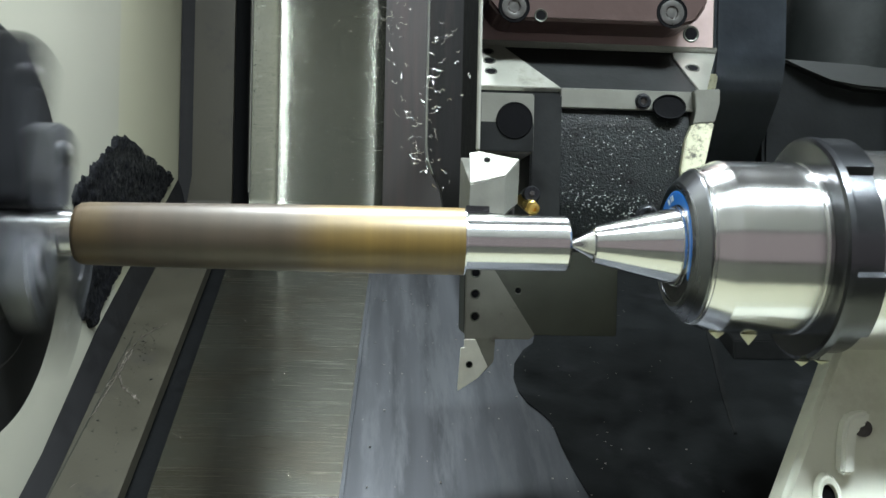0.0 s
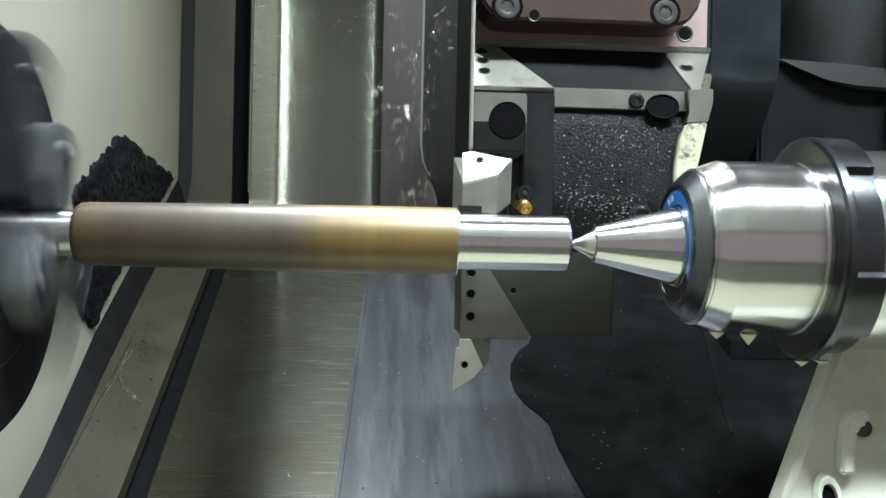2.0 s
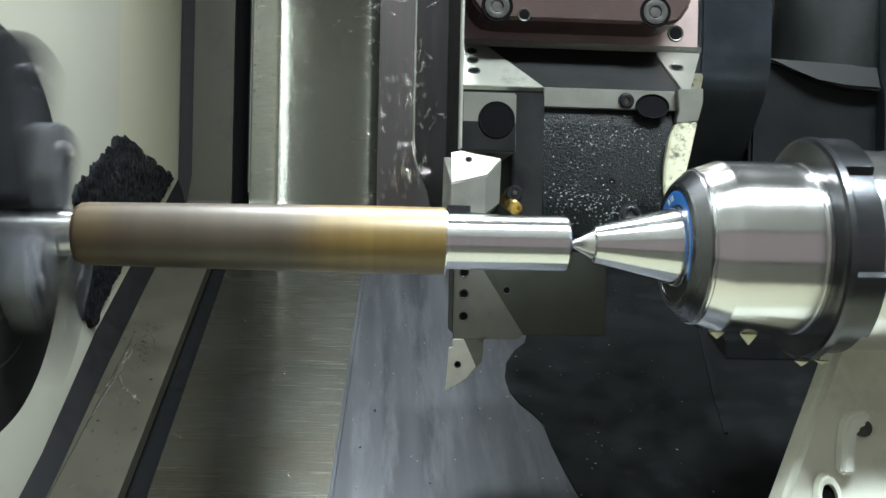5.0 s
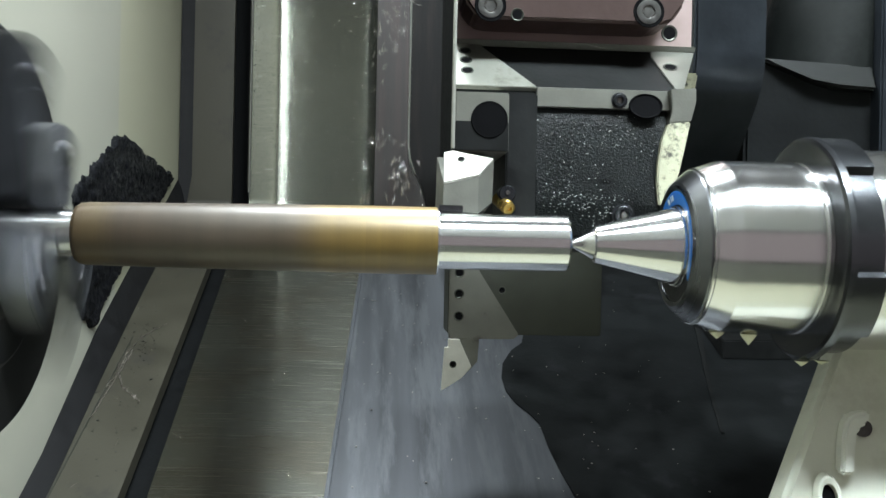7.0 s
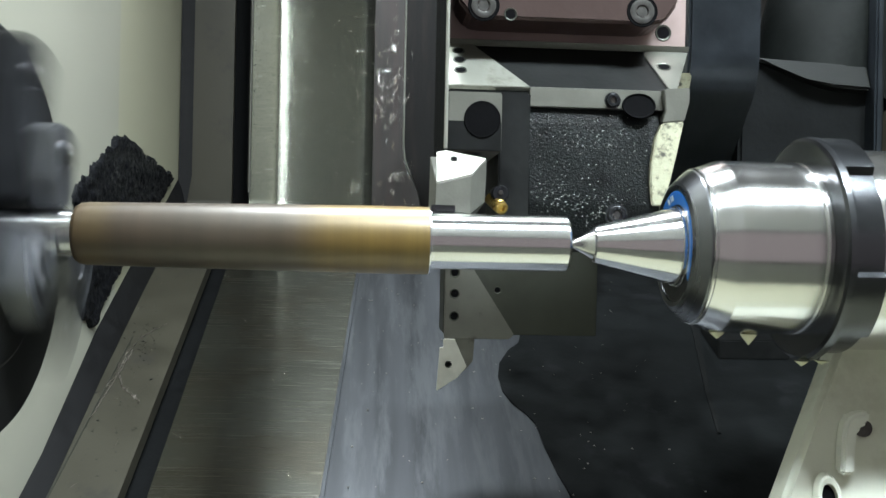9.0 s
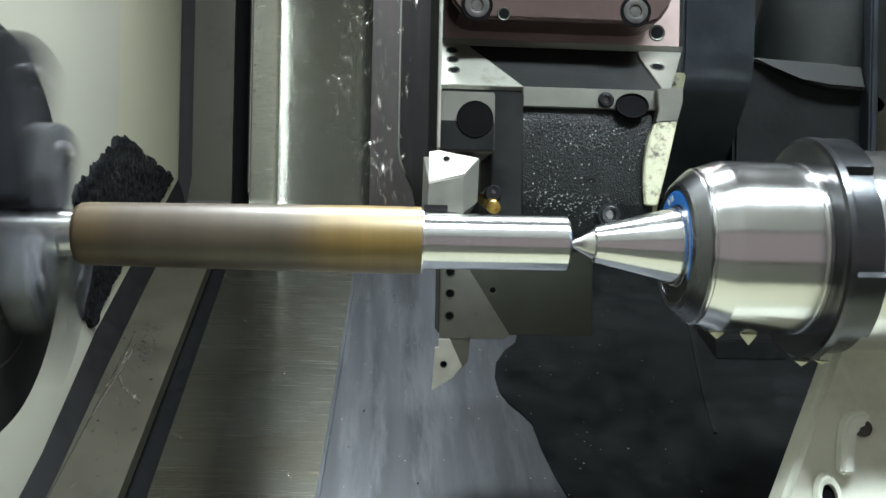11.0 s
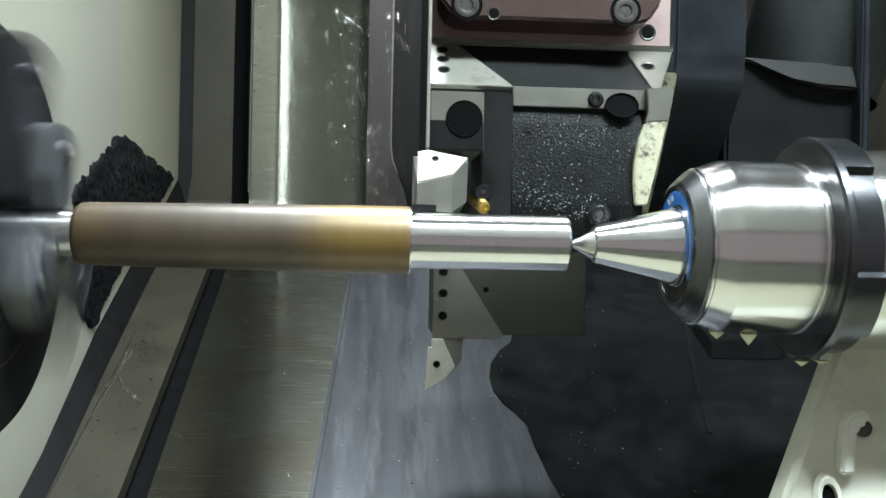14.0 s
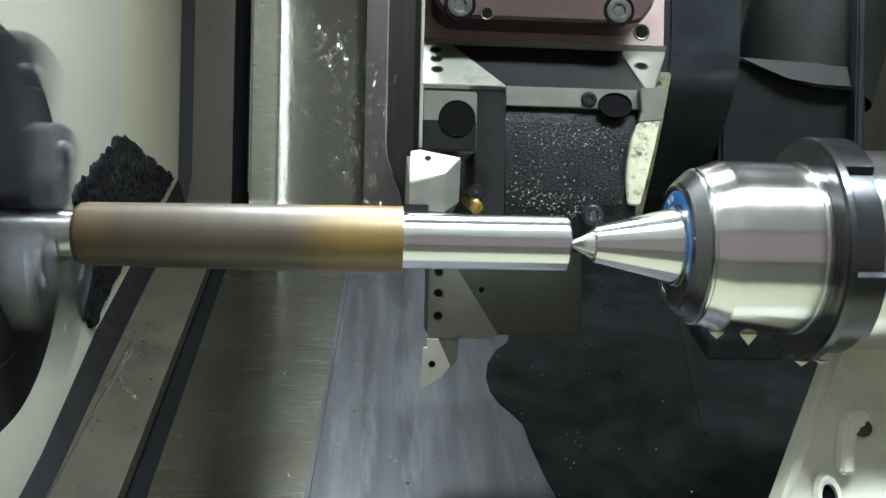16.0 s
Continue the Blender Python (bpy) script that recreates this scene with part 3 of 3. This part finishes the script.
def drop(x, r, w, h):
    bm = turned([(0, 0)] + [(-h * (k / 8), w * 0.9 * (1 - (k / 8) ** 1.15)) for k in range(0, 8)] + [(-h, 0)], 20)
    bm.transform(Matrix.Translation((x, -6, -r)) @ Matrix.Rotation(-math.pi / 2, 4, "Y") @ Matrix.Scale(1, 4))
    tagged(part("coolant_drop", bm, M_DROP, smooth=True), "pale coolant drop hanging under the steel housing", "drop", "coolant drops")


def sloped(bm):
    """Leans a front face back by its height."""
    for v in bm.verts:
        v.co.y += (v.co.z + 122) * 0.4
    return bm


def build_tailstock():
    root = thing("tailstock_body", "cream painted tailstock casting with a cast lug, oily", "tailstock")
    bm = prism([(197, -36), (187, -55), (149, -122), (112, -210), (480, -260), (480, 60), (300, 60), (250, -20)], -10, 6, "y", 2.5, 3)
    sloped(bm)
    part("casting", bm, M_TAIL, root, smooth=True, sharp=40)
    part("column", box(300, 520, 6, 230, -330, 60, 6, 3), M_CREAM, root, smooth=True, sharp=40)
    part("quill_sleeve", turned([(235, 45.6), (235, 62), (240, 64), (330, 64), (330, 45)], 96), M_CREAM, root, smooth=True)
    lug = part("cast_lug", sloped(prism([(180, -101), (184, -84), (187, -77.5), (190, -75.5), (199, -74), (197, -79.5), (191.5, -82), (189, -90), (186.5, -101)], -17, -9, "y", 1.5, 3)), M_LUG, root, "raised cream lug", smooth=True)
    bm = turned([(0, 4.2), (2.5, 3.8), (2.5, 0)], 24)
    bm.transform(aimed((196, 5, -82), (0, -1, 0)))
    part("bolt", bm, M_SCREW, lug)
    boss = bm = turned([(0, 9), (3, 7.4), (3.4, 6.6), (3, 5), (0.5, 4.8), (0.5, 0)], 32)
    bm.transform(aimed((174.5, -7, -112), (0, -1, 0.35)) @ Matrix.Diagonal((1, 0.75, 1.35, 1)))
    b = part("boss", bm, M_TAIL, root, "cream bolt boss", smooth=True)
    bm = turned([(0.8, 4.6), (0.8, 0)], 24)
    bm.transform(aimed((174.5, -7, -112), (0, -1, 0.35)) @ Matrix.Diagonal((1, 0.75, 1.35, 1)))
    part("bore", bm, M_HOLE, b)


CENTRE, CONE = build_centre()
build_tailstock()
for x, r, w, h in ((122.5, 37.8, 4.0, 3.2), (137, 38.6, 4.2, 5.0), (161.5, 50.2, 3.6, 2.6), (171, 50.0, 3.8, 2.0)):
    drop(x, r, w, h)


# ---- tool turret ----
def build_turret():
    root = thing("tool_turret", "black tool turret with bare steel station faces", "tool turret")
    MOVERS.append(root)
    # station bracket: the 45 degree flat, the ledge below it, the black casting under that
    # The clamp block's shadow is put into this face as near-black colour.
    part("station_flat", prism([(83, 105), (50, 77), (50, 68), (110, 68), (110, 105)], 20, 134, "x", 0.5), M_FLAT, root, "station face, black for the clamp block's shadow")
    part("ledge", prism([(49.5, 78.2), (47, 77.6), (47, 68), (52, 68), (52, 78.2)], 60.3, 133, "x", 0.4), M_TOOL, root, "bare steel ledge")
    up, out = Vector((0, 33, 28)).normalized(), Vector((0, -28, 33)).normalized()
    frame_m = Matrix(((1, 0, 0, 0), (0, up.y, out.y, 49.5), (0, up.z, out.z, 76.6), (0, 0, 0, 1)))
    bm = prism([(18.4, 0), (60.4, 0), (60.2, 1.5), (34, 43.4), (20.5, 43.4)], -1.5, 1.6, "z", 0.35)
    bm.transform(frame_m)
    part("corner_plate", bm, M_PLATE, root, "pale three-hole corner plate")
    bm = prism([(132, 1), (135, 1), (151, 43.4), (127, 43.4), (126, 36)], -6.0, 1.0, "z", 0.35)
    bm.transform(frame_m)
    part("end_plate", bm, M_TOOL, root, "scratched pale end plate")
    part("ridge", prism([(79, 107.5), (81, 104.5), (90, 104.5), (90, 107.5)], 20, 151, "x", 0.3), M_TOOL, root)
    part("mount_plate", box(21, 151, 86, 118, 107, 165, 0.8), M_PINKSTEEL, root, "rosy bare steel mounting plate")
    part("casting", prism([(50, 68.2), (47, 60), (46, 40), (44, 20), (46, 4), (56, -4), (66, 4), (66, 68.2)], 60, 126, "x", 0.5, 1), M_CAST, root, "rough black casting", smooth=True)
    part("post", box(44.4, 59.6, 40, 90, 4, 73.4, 0.8), M_FLAT, root, "dark post")
    wedge = part("bored_block", box(18.3, 44.2, 29, 90, 43, 71.4, 0.7), M_TOOL, root, "steel block with a large bore")
    bm = turned([(0.1, 8.8), (0.4, 8.5), (0.35, 8.2), (0.25, 8.1), (0.25, 0)], 40)
    bm.transform(aimed((34.8, 28.5, 58.3), (0, -1, 0)))
    part("bore", bm, M_HOLE, wedge)
    part("left_rail", box(17.0, 18.4, 27, 33, 44, 160, 0.3), M_CLAMP, root, "bright steel guide edge")
    # Added thin sheet, not a seen part: keeps the bracket's left side black.
    part("side_dark_sheet", box(17.4, 18.2, 33.2, 119, 40, 165, 0.2), M_HOLE, root, "thin black sheet added to darken the side")
    # Added face over the block: its black stands for a cast shadow.
    part("lower_shadow", box(18.4, 44.0, 28.6, 60, 43.4, 57.4, 0.3), M_FLAT, root, "bored block's lower half, black for a shadow on it")
    n = (0, -0.647, 0.762)
    for d in (34.5, 25.0, 14.5):
        hole(root, tuple(Vector((26.6, 49.5, 76.6)) + up * d + out * 1.6), n, 2.9)
    hole(root, tuple(Vector((134, 49.5, 76.6)) + up * 26 + out * 1.0), n, 3.4)
    hole(root, (138.5, 86, 116), (0, -1, 0), 4.0)
    socket_screw(root, (101.8, 47, 72.2), (0, -1, 0), 3.3, M_BLACK)
    recess = turned([(0.0, 8.6), (0.9, 8.3), (0.8, 7.9), (0.2, 7.2), (0.15, 3.0), (0.15, 0)], 40)
    recess.transform(aimed((114.7, 45.2, 69.6), (0, -1, 0.1)) @ Matrix.Diagonal((1, 1, 0.74, 1)))
    part("bolt_recess", recess, M_HOLE, root, "black counterbored bolt", smooth=True, sharp=40)
    socket_screw(root, (104, 43.5, 15), (0, -1, 0), 4.6, M_BLACK)
    # upper clamp block of the next station
    top = part("clamp_block", prism([(24, 122), (30, 114.5), (36, 113), (124, 113), (131, 115), (137, 124), (137, 160), (24, 160)], 56, 86, "y", 1.6, 3), M_BRONZE, root, "copper-toned steel clamp block", smooth=True)
    for x in (37.3, 118.4):
        socket_screw(top, (x, 56, 119.4), (0, -1, 0), 6.2, M_SCREW, sunk=True)
    hole(top, (51, 56, 115.4), (0, -1, 0), 3.0)
    # octagonal disc and its drum
    def octagon(ap):
        rr = ap / math.cos(math.pi / 8)
        tips = [Vector((225 + rr * math.cos(math.pi / 8 + math.pi / 4 * k), 141 + rr * math.sin(math.pi / 8 + math.pi / 4 * k))) for k in range(8)]
        pts = []
        for k in range(8):      # rounded tips
            a, b, c = tips[k] + (tips[k - 1] - tips[k]) * 0.22, tips[k], tips[k] + (tips[(k + 1) % 8] - tips[k]) * 0.22
            pts += [tuple(a * (1 - f) ** 2 + b * 2 * f * (1 - f) + c * f * f) for f in (0, 0.2, 0.4, 0.6, 0.8, 1)]
        return pts
    part("disc", prism(octagon(105), 164.3, 207, "x", 1.5, 2), M_DISC, root, "blackened octagonal disc", smooth=True)
    part("disc_face", prism([(112, 100), (128, 72), (146, 46), (168, 18), (230, 18), (230, 100)], 150, 164, "x", 1.0), M_DISCFACE, root, "worn cream guard face")
    house = part("housing", box(207.4, 300, 152, 330, 20, 117, 2), M_GROOVE, root, "black housing behind the disc", smooth=True, sharp=40)
    bm = turned([(108, 46), (240, 46)], 72)
    bm.transform(Matrix.Translation((250, 196, 0)) @ Matrix.Rotation(radians(14), 4, "Y") @ Matrix.Rotation(-math.pi / 2, 4, "Y"))
    part("neck", bm, M_NECK, house, "rough dark grey round neck", smooth=True)

    def fold(points):
        """A small folded facet that leans out towards its lower edge; points: (x, y, z)."""
        bm = bmesh.new()
        front = [bm.verts.new(p) for p in points]
        back = [bm.verts.new((p[0], 154, p[2] - 1)) for p in points]
        bm.faces.new(front), bm.faces.new(back)
        for k in range(len(points)):
            j = (k + 1) % len(points)
            bm.faces.new((front[k], front[j], back[j], back[k]))
        return bevelled(bm, 1.6, 3)
    part("shoulder", fold([(210, 149, 118.8), (287, 149, 115.5), (287, 143, 99.5), (264, 143, 100.5), (246, 144, 105), (228, 146, 112.5)]), M_SHOULDER, house, "sloping cast shoulder", smooth=True, sharp=50)
    part("end_rib", box(287.5, 292, 140, 160, 60, 190, 1.2), M_DISC, house, "narrow upright rib")
    # curved guard beside the casting: bare above, cream paint below
    part("guard_upper", prism([(126.5, 78), (139.5, 79), (139.6, 72), (137.1, 62.4), (126.2, 61.4), (127.6, 67)], 42.6, 60, "y", 0.4), M_TOOL, root, "bare grey guard plate")
    part("guard_lower", prism([(126.0, 61.2), (136.9, 62.2), (133.4, 44.9), (130.8, 33.6), (127.5, 20), (121.5, 20), (120.3, 30), (120.7, 40), (122.7, 53)], 42.2, 60, "y", 0.7), M_DISCFACE, root, "worn cream guard with flaked paint")
    # wet sparkle on the casting
    rng = random.Random(8)
    bm = bmesh.new()
    for k in range(420):
        x, z = rng.choice(((rng.gauss(74, 8), rng.gauss(22, 5)), (rng.gauss(94, 7), rng.gauss(20, 5)), (rng.gauss(98, 14), rng.gauss(53, 5)), (rng.uniform(62, 124), rng.uniform(6, 66))))
        if not (61 < x < 125 and 6 < z < 66):
            continue
        y = 44 + abs(z - 20) * 0.1 if z < 40 else 46 + (z - 40) * 0.05
        r = rng.uniform(0.08, 0.26)
        bmesh.ops.create_icosphere(bm, subdivisions=1, radius=r, matrix=Matrix.Translation((x, y, z)) @ Matrix.Diagonal((rng.uniform(0.8, 2.4), 0.6, rng.uniform(0.7, 1.2), 1)))
    tagged(part("coolant_droplets", bm, M_DROPLET, root, "clear coolant droplets", smooth=True, sharp=180), kind="stuff")
    return root


TURRET = build_turret()


def build_tool():
    """The turning tool in the cut: a slanting clamp on a grey shank, and the carbide insert under it at the bar."""
    root = thing("turning_tool", "pale turning tool with a clamped insert cutting the bar", "cutting tool")
    MOVERS.append(root)
    top = [(13.0, 20.5, 41.4), (17.3, 21.5, 42.4), (35.9, 18.5, 38.9), (28.6, 11.0, 30.9), (12.4, 7.5, 26.8)]
    bm = bmesh.new()
    hi = [bm.verts.new(p) for p in top]
    mid = [bm.verts.new((p[0], p[1] + 1.2, p[2] - 2.0)) for p in top]
    bm.faces.new(hi)
    for k in range(5):
        bm.faces.new((hi[k], hi[(k + 1) % 5], mid[(k + 1) % 5], mid[k]))
    bm.faces.new(mid)
    clamp = part("clamp", bm, M_CLAMP, root, "pale steel clamp plate")
    hole(clamp, (20.8, 17.6, 38.05), (0.0, -0.69, 0.72), 1.5)
    bm = bmesh.new()
    hi = [bm.verts.new(p) for p in ((12.2, 8.2, 26.2), (28.5, 11.6, 30.4), (36.2, 19.2, 38.4), (36.2, 60, 43), (12.2, 60, 43))]
    lo = [bm.verts.new(p) for p in ((11.8, 7.2, 14.0), (28.3, 10.6, 12.6), (35.6, 18.2, 18.5), (35.6, 60, 14), (11.8, 60, 14))]
    bm.faces.new(hi), bm.faces.new(lo)
    for k in range(5):
        bm.faces.new((hi[k], hi[(k + 1) % 5], lo[(k + 1) % 5], lo[k]))
    bevelled(bm, 0.25, 1)
    part("shank", bm, M_TOOL, root, "grey steel shank")
    part("insert", prism([(10.0, 3.0), (21, 5.5), (20, 14), (12.4, 14)], 13.0, 16.2, "z", 0.25), M_NUT, root, "dark carbide insert")
    return root


def build_nozzle():
    root = thing("coolant_nozzle", "small brass coolant nozzle with a black ball", "nozzle")
    MOVERS.append(root)
    bm = turned([(-14, 4.2), (0, 4.2), (1.2, 3.6), (1.2, 0)], 32)
    bm.transform(aimed((45.5, 39.5, 24), (0, -1, 0)))
    part("ball", bm, M_BLACK, root, smooth=True)
    bm = turned([(0, 0), (0, 1.2), (0.8, 1.0), (0.8, 0)], 16)
    bm.transform(aimed((45.5, 38.3, 24.5), (0, -1, 0)))
    part("pin", bm, M_SCREW, root)
    bm = turned([(-12, 3.4), (0, 3.4), (0.4, 3.0), (2.6, 3.0), (3.0, 2.4), (3.0, 1.3), (1, 1.2), (1, 0)], 24)
    bm.transform(aimed((45.3, 37.0, 17.5), (0.25, -0.9, -0.35)))
    part("tip", bm, M_BRASS, root, "brass tip", smooth=True)


def build_far_tool():
    """The tool of a station farther round the turret, hanging below."""
    root = thing("far_turning_tool", "grey tool holder with a pale diamond insert, unused", "cutting tool")
    MOVERS.append(root)
    holder = part("holder", box(38, 156, 300, 345, -68, 2, 0.8), M_DARKTOOL, root, "grey steel holder block")
    part("clamp_bar", prism([(38.6, 1), (38.6, -71), (88, -71), (92, -67.5), (60, -18), (56, 1)], 296, 301, "y", 0.6), M_TOOL, root, "paler three-hole corner plate")
    for z in (-21, -37, -54):
        hole(holder, (46, 296, z), (0, -1, 0), 3.4)
    hole(holder, (79, 300, -34), (0, -1, 0), 2.6)
    part("insert_seat", prism([(40, -70.8), (62, -70.8), (61, -88), (54, -96), (40, -96)], 297, 312, "y", 0.5), M_TOOL, root)
    ins = part("insert", prism([(38.2, -71.2), (46.5, -71.2), (56, -91.5), (49, -100), (33.6, -110), (35.6, -77.5), (38.2, -77.5)], 292, 297.2, "y", 0.4), M_INSERT, root, "pale diamond insert")
    hole(ins, (42, 292, -90), (0, -1, 0), 2.4)
    part("bracket", box(70, 152, 302, 343, 1.5, 14, 2), M_DISC, root, "dark bracket")
    # Shrunk towards the camera's eye, so its outline in view stays.
    nearer = Matrix.Translation((-0.00073, -0.01048, -0.00009)) @ Matrix.Scale(0.975, 4)
    for ob in root.children_recursive:
        ob.data.transform(nearer)


build_tool()
build_nozzle()
build_far_tool()


# ---- chips ----
def curl(rng, turns, r, pitch, wire):
    """A curled ribbon of swarf."""
    bm = bmesh.new()
    n = max(6, int(turns * 9))
    prev = None
    ph = rng.uniform(0, 6.28)
    for k in range(n + 1):
        a = ph + turns * 6.283 * k / n
        rr = r * (0.75 + 0.35 * math.sin(k * 0.9 + ph))
        c = Vector((rr * math.cos(a), rr * math.sin(a), pitch * turns * (k / n - 0.5)))
        u = Vector((math.cos(a), math.sin(a), 0)) * wire * 0.5
        w = Vector((0, 0, wire * 1.5))
        row = [bm.verts.new(c + d) for d in (u + w, u - w, -u - w, -u + w)]
        if prev:
            for i in range(4):
                bm.faces.new((prev[i], prev[(i + 1) % 4], row[(i + 1) % 4], row[i]))
        prev = row
    return bm


def chip_mesh(seed, bits, spread, long=1.0):
    rng = random.Random(seed)
    whole = bmesh.new()
    for _ in range(bits):
        bm = curl(rng, rng.uniform(0.4, 1.6) * long, rng.uniform(0.3, 0.8), rng.uniform(1.5, 4.5), rng.uniform(0.07, 0.14))
        bm.transform(Matrix.Translation((rng.uniform(-spread, spread), rng.uniform(-spread, spread) * 0.3, rng.uniform(-spread, spread) * 0.5))
                     @ Euler((rng.uniform(0, 0.9), rng.uniform(0, 0.9), rng.uniform(0, 6))).to_matrix().to_4x4())
        me = bpy.data.meshes.new("bit")
        bm.to_mesh(me)
        bm.free()
        whole.from_mesh(me)
        bpy.data.meshes.remove(me)
    me = bpy.data.meshes.new("chip")
    whole.to_mesh(me)
    whole.free()
    me.transform(Matrix.Scale(MM, 4))
    me.materials.append(M_CHIP)
    return me


CHIPS = []


def build_chips():
    meshes = [chip_mesh(k, 11, 16.0) for k in range(8)]
    for k in range(280):
        ob = new("flying_chip", meshes[k % 8])
        tagged(ob, "bright curled steel chip thrown up from the cut", "chip", "flying chips")
        CHIPS.append(ob)
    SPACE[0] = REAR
    tangle = thing("chip_tangle", "thin crinkled string of swarf lying on the guard strip", "swarf string")
    rng = random.Random(3)
    for way, wire in (([(-221, 471), (-236, 452), (-244, 425), (-243, 387)], 0.16), ([(-240, 428), (-243, 387), (-246, 360), (-248, 336)], 0.24),
                      ([(-243, 395), (-236, 378), (-230, 371), (-215, 354)], 0.22), ([(-247, 410), (-244, 392), (-248, 374)], 0.16)):
        bm, prev = bmesh.new(), None
        for (xa, ya), (xb, yb) in zip(way, way[1:]):
            n = int(math.hypot(xb - xa, yb - ya) / 0.7)
            for k in range(n):
                x, y = xa + (xb - xa) * k / n + rng.gauss(0, 0.55), ya + (yb - ya) * k / n + rng.gauss(0, 0.7)
                c = Vector((x, y, chute_z(y) + 3.0 + abs(rng.gauss(0, 0.7))))
                row = [bm.verts.new(c + Vector(d) * wire) for d in ((1, 0, 0.7), (-1, 0, 0.7), (-1, 0, -0.7), (1, 0, -0.7))]
                if prev:
                    for q in range(4):
                        bm.faces.new((prev[q], prev[(q + 1) % 4], row[(q + 1) % 4], row[q]))
                prev = row
        part("strand", bm, M_DARKCHIP, tangle)
    rng = random.Random(17)
    bm = bmesh.new()
    for k in range(130):      # specks of black dirt, thicker round one wet spot
        x, y = (rng.gauss(-232, 8), rng.gauss(440, 22)) if k % 2 else (rng.uniform(-255, -207), rng.uniform(235, 520))
        if not -256 < x < -206:
            continue
        r = rng.uniform(0.3, 1.0) * (1.3 if k % 9 == 0 else 0.8)
        bmesh.ops.create_icosphere(bm, subdivisions=1, radius=r, matrix=Matrix.Translation((x, y, chute_z(y) + 2.4)) @ Matrix.Diagonal((rng.uniform(0.8, 1.6), rng.uniform(0.8, 2.2), 0.4, 1)))
    tagged(part("dirt_specks", bm, M_MUCK), "black oily dirt specks stuck to the guard strip", "dirt", kind="stuff")
    SPACE[0] = Matrix.Identity(4)
    rng = random.Random(11)
    lying = [chip_mesh(60 + k, 1, 0.0, 2.5) for k in range(5)]
    for k in range(46):
        x = rng.choice((rng.uniform(-262, -212), rng.uniform(-180, -60)))
        y = rng.uniform(230, 560)
        lift = 3.0 if x < -205 else 8.0
        ob = new("fallen_chip", lying[k % 5])
        tagged(ob, "small steel chip lying on the sloping plate", "chip", "fallen chips")
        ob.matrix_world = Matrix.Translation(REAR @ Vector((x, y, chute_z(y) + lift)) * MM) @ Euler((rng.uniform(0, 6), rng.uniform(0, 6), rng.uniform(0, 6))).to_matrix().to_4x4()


build_chips()


# ---- what moves ----
def motions():
    times = [SECONDS * k / 8 for k in range(9)]
    for ob in MOVERS:
        walk(ob, [(t, pose(FEED * MM * t / SECONDS, 0, 0)) for t in times])
    walk(RING, [(t, pose(FEED * MM * t / SECONDS, 0, 0)) for t in times])
    # the spindle: 80 degrees from one film frame to the next
    spin = [(k / FPS, pose(0, 0, 0, 80 * k)) for k in range(int(SECONDS * FPS) + 1)]
    walk(CHUCK, spin)
    walk(BAR, spin)
    walk(CONE, spin)
    # chips: thrown up from the cut, past the lamp, down by the door into the pan
    rng = random.Random(5)
    for k, ob in enumerate(CHIPS):
        t0 = -1.2 + (SECONDS + 1.2) * (k + rng.uniform(0, 0.8)) / len(CHIPS)
        cut = Vector((-11.0 + FEED * t0 / SECONDS, 1.0, 0.5))
        vx, vy, vz = rng.gauss(-6, 15), rng.uniform(-10, 70), rng.uniform(110, 230)
        turn = [rng.choice((-1, 1)) * rng.uniform(120, 280) for _ in range(3)]
        base = [rng.uniform(0, 360), rng.uniform(-8, 8), rng.uniform(-8, 8)]
        rows = []

        def at(t, p, s):
            rows.append((t, pose(p.x * MM, p.y * MM, p.z * MM, base[0] + turn[0] * s, base[1] + turn[1] * s, base[2] + turn[2] * s)))
        if t0 > 0.07:
            at(0.0, cut, 0)
            at(t0 - 0.034, cut, 0)
        for s in (0.0, 0.3, 0.6, 0.9, 1.2):
            if t0 + s >= 0:
                at(t0 + s, cut + Vector((vx * s, vy * s, vz * s - 5 * s * s)), s)
        side = -230 if k % 2 else 300
        for s, p in ((1.8, Vector((side * 0.6, -120, 400))), (2.2, Vector((side, -440, 300))), (2.7, Vector((side, -460, -505)))):
            at(t0 + s, p, 0.5)
        rows = [r for r in rows if r[0] <= SECONDS + 3.2]
        if rows[0][0] > 0:
            rows.insert(0, (0.0, rows[0][1]))
        at(max(SECONDS, rows[-1][0] + 0.1) + 0.1, Vector((side, -460, -505)), 0.5)
        walk(ob, rows)


motions()
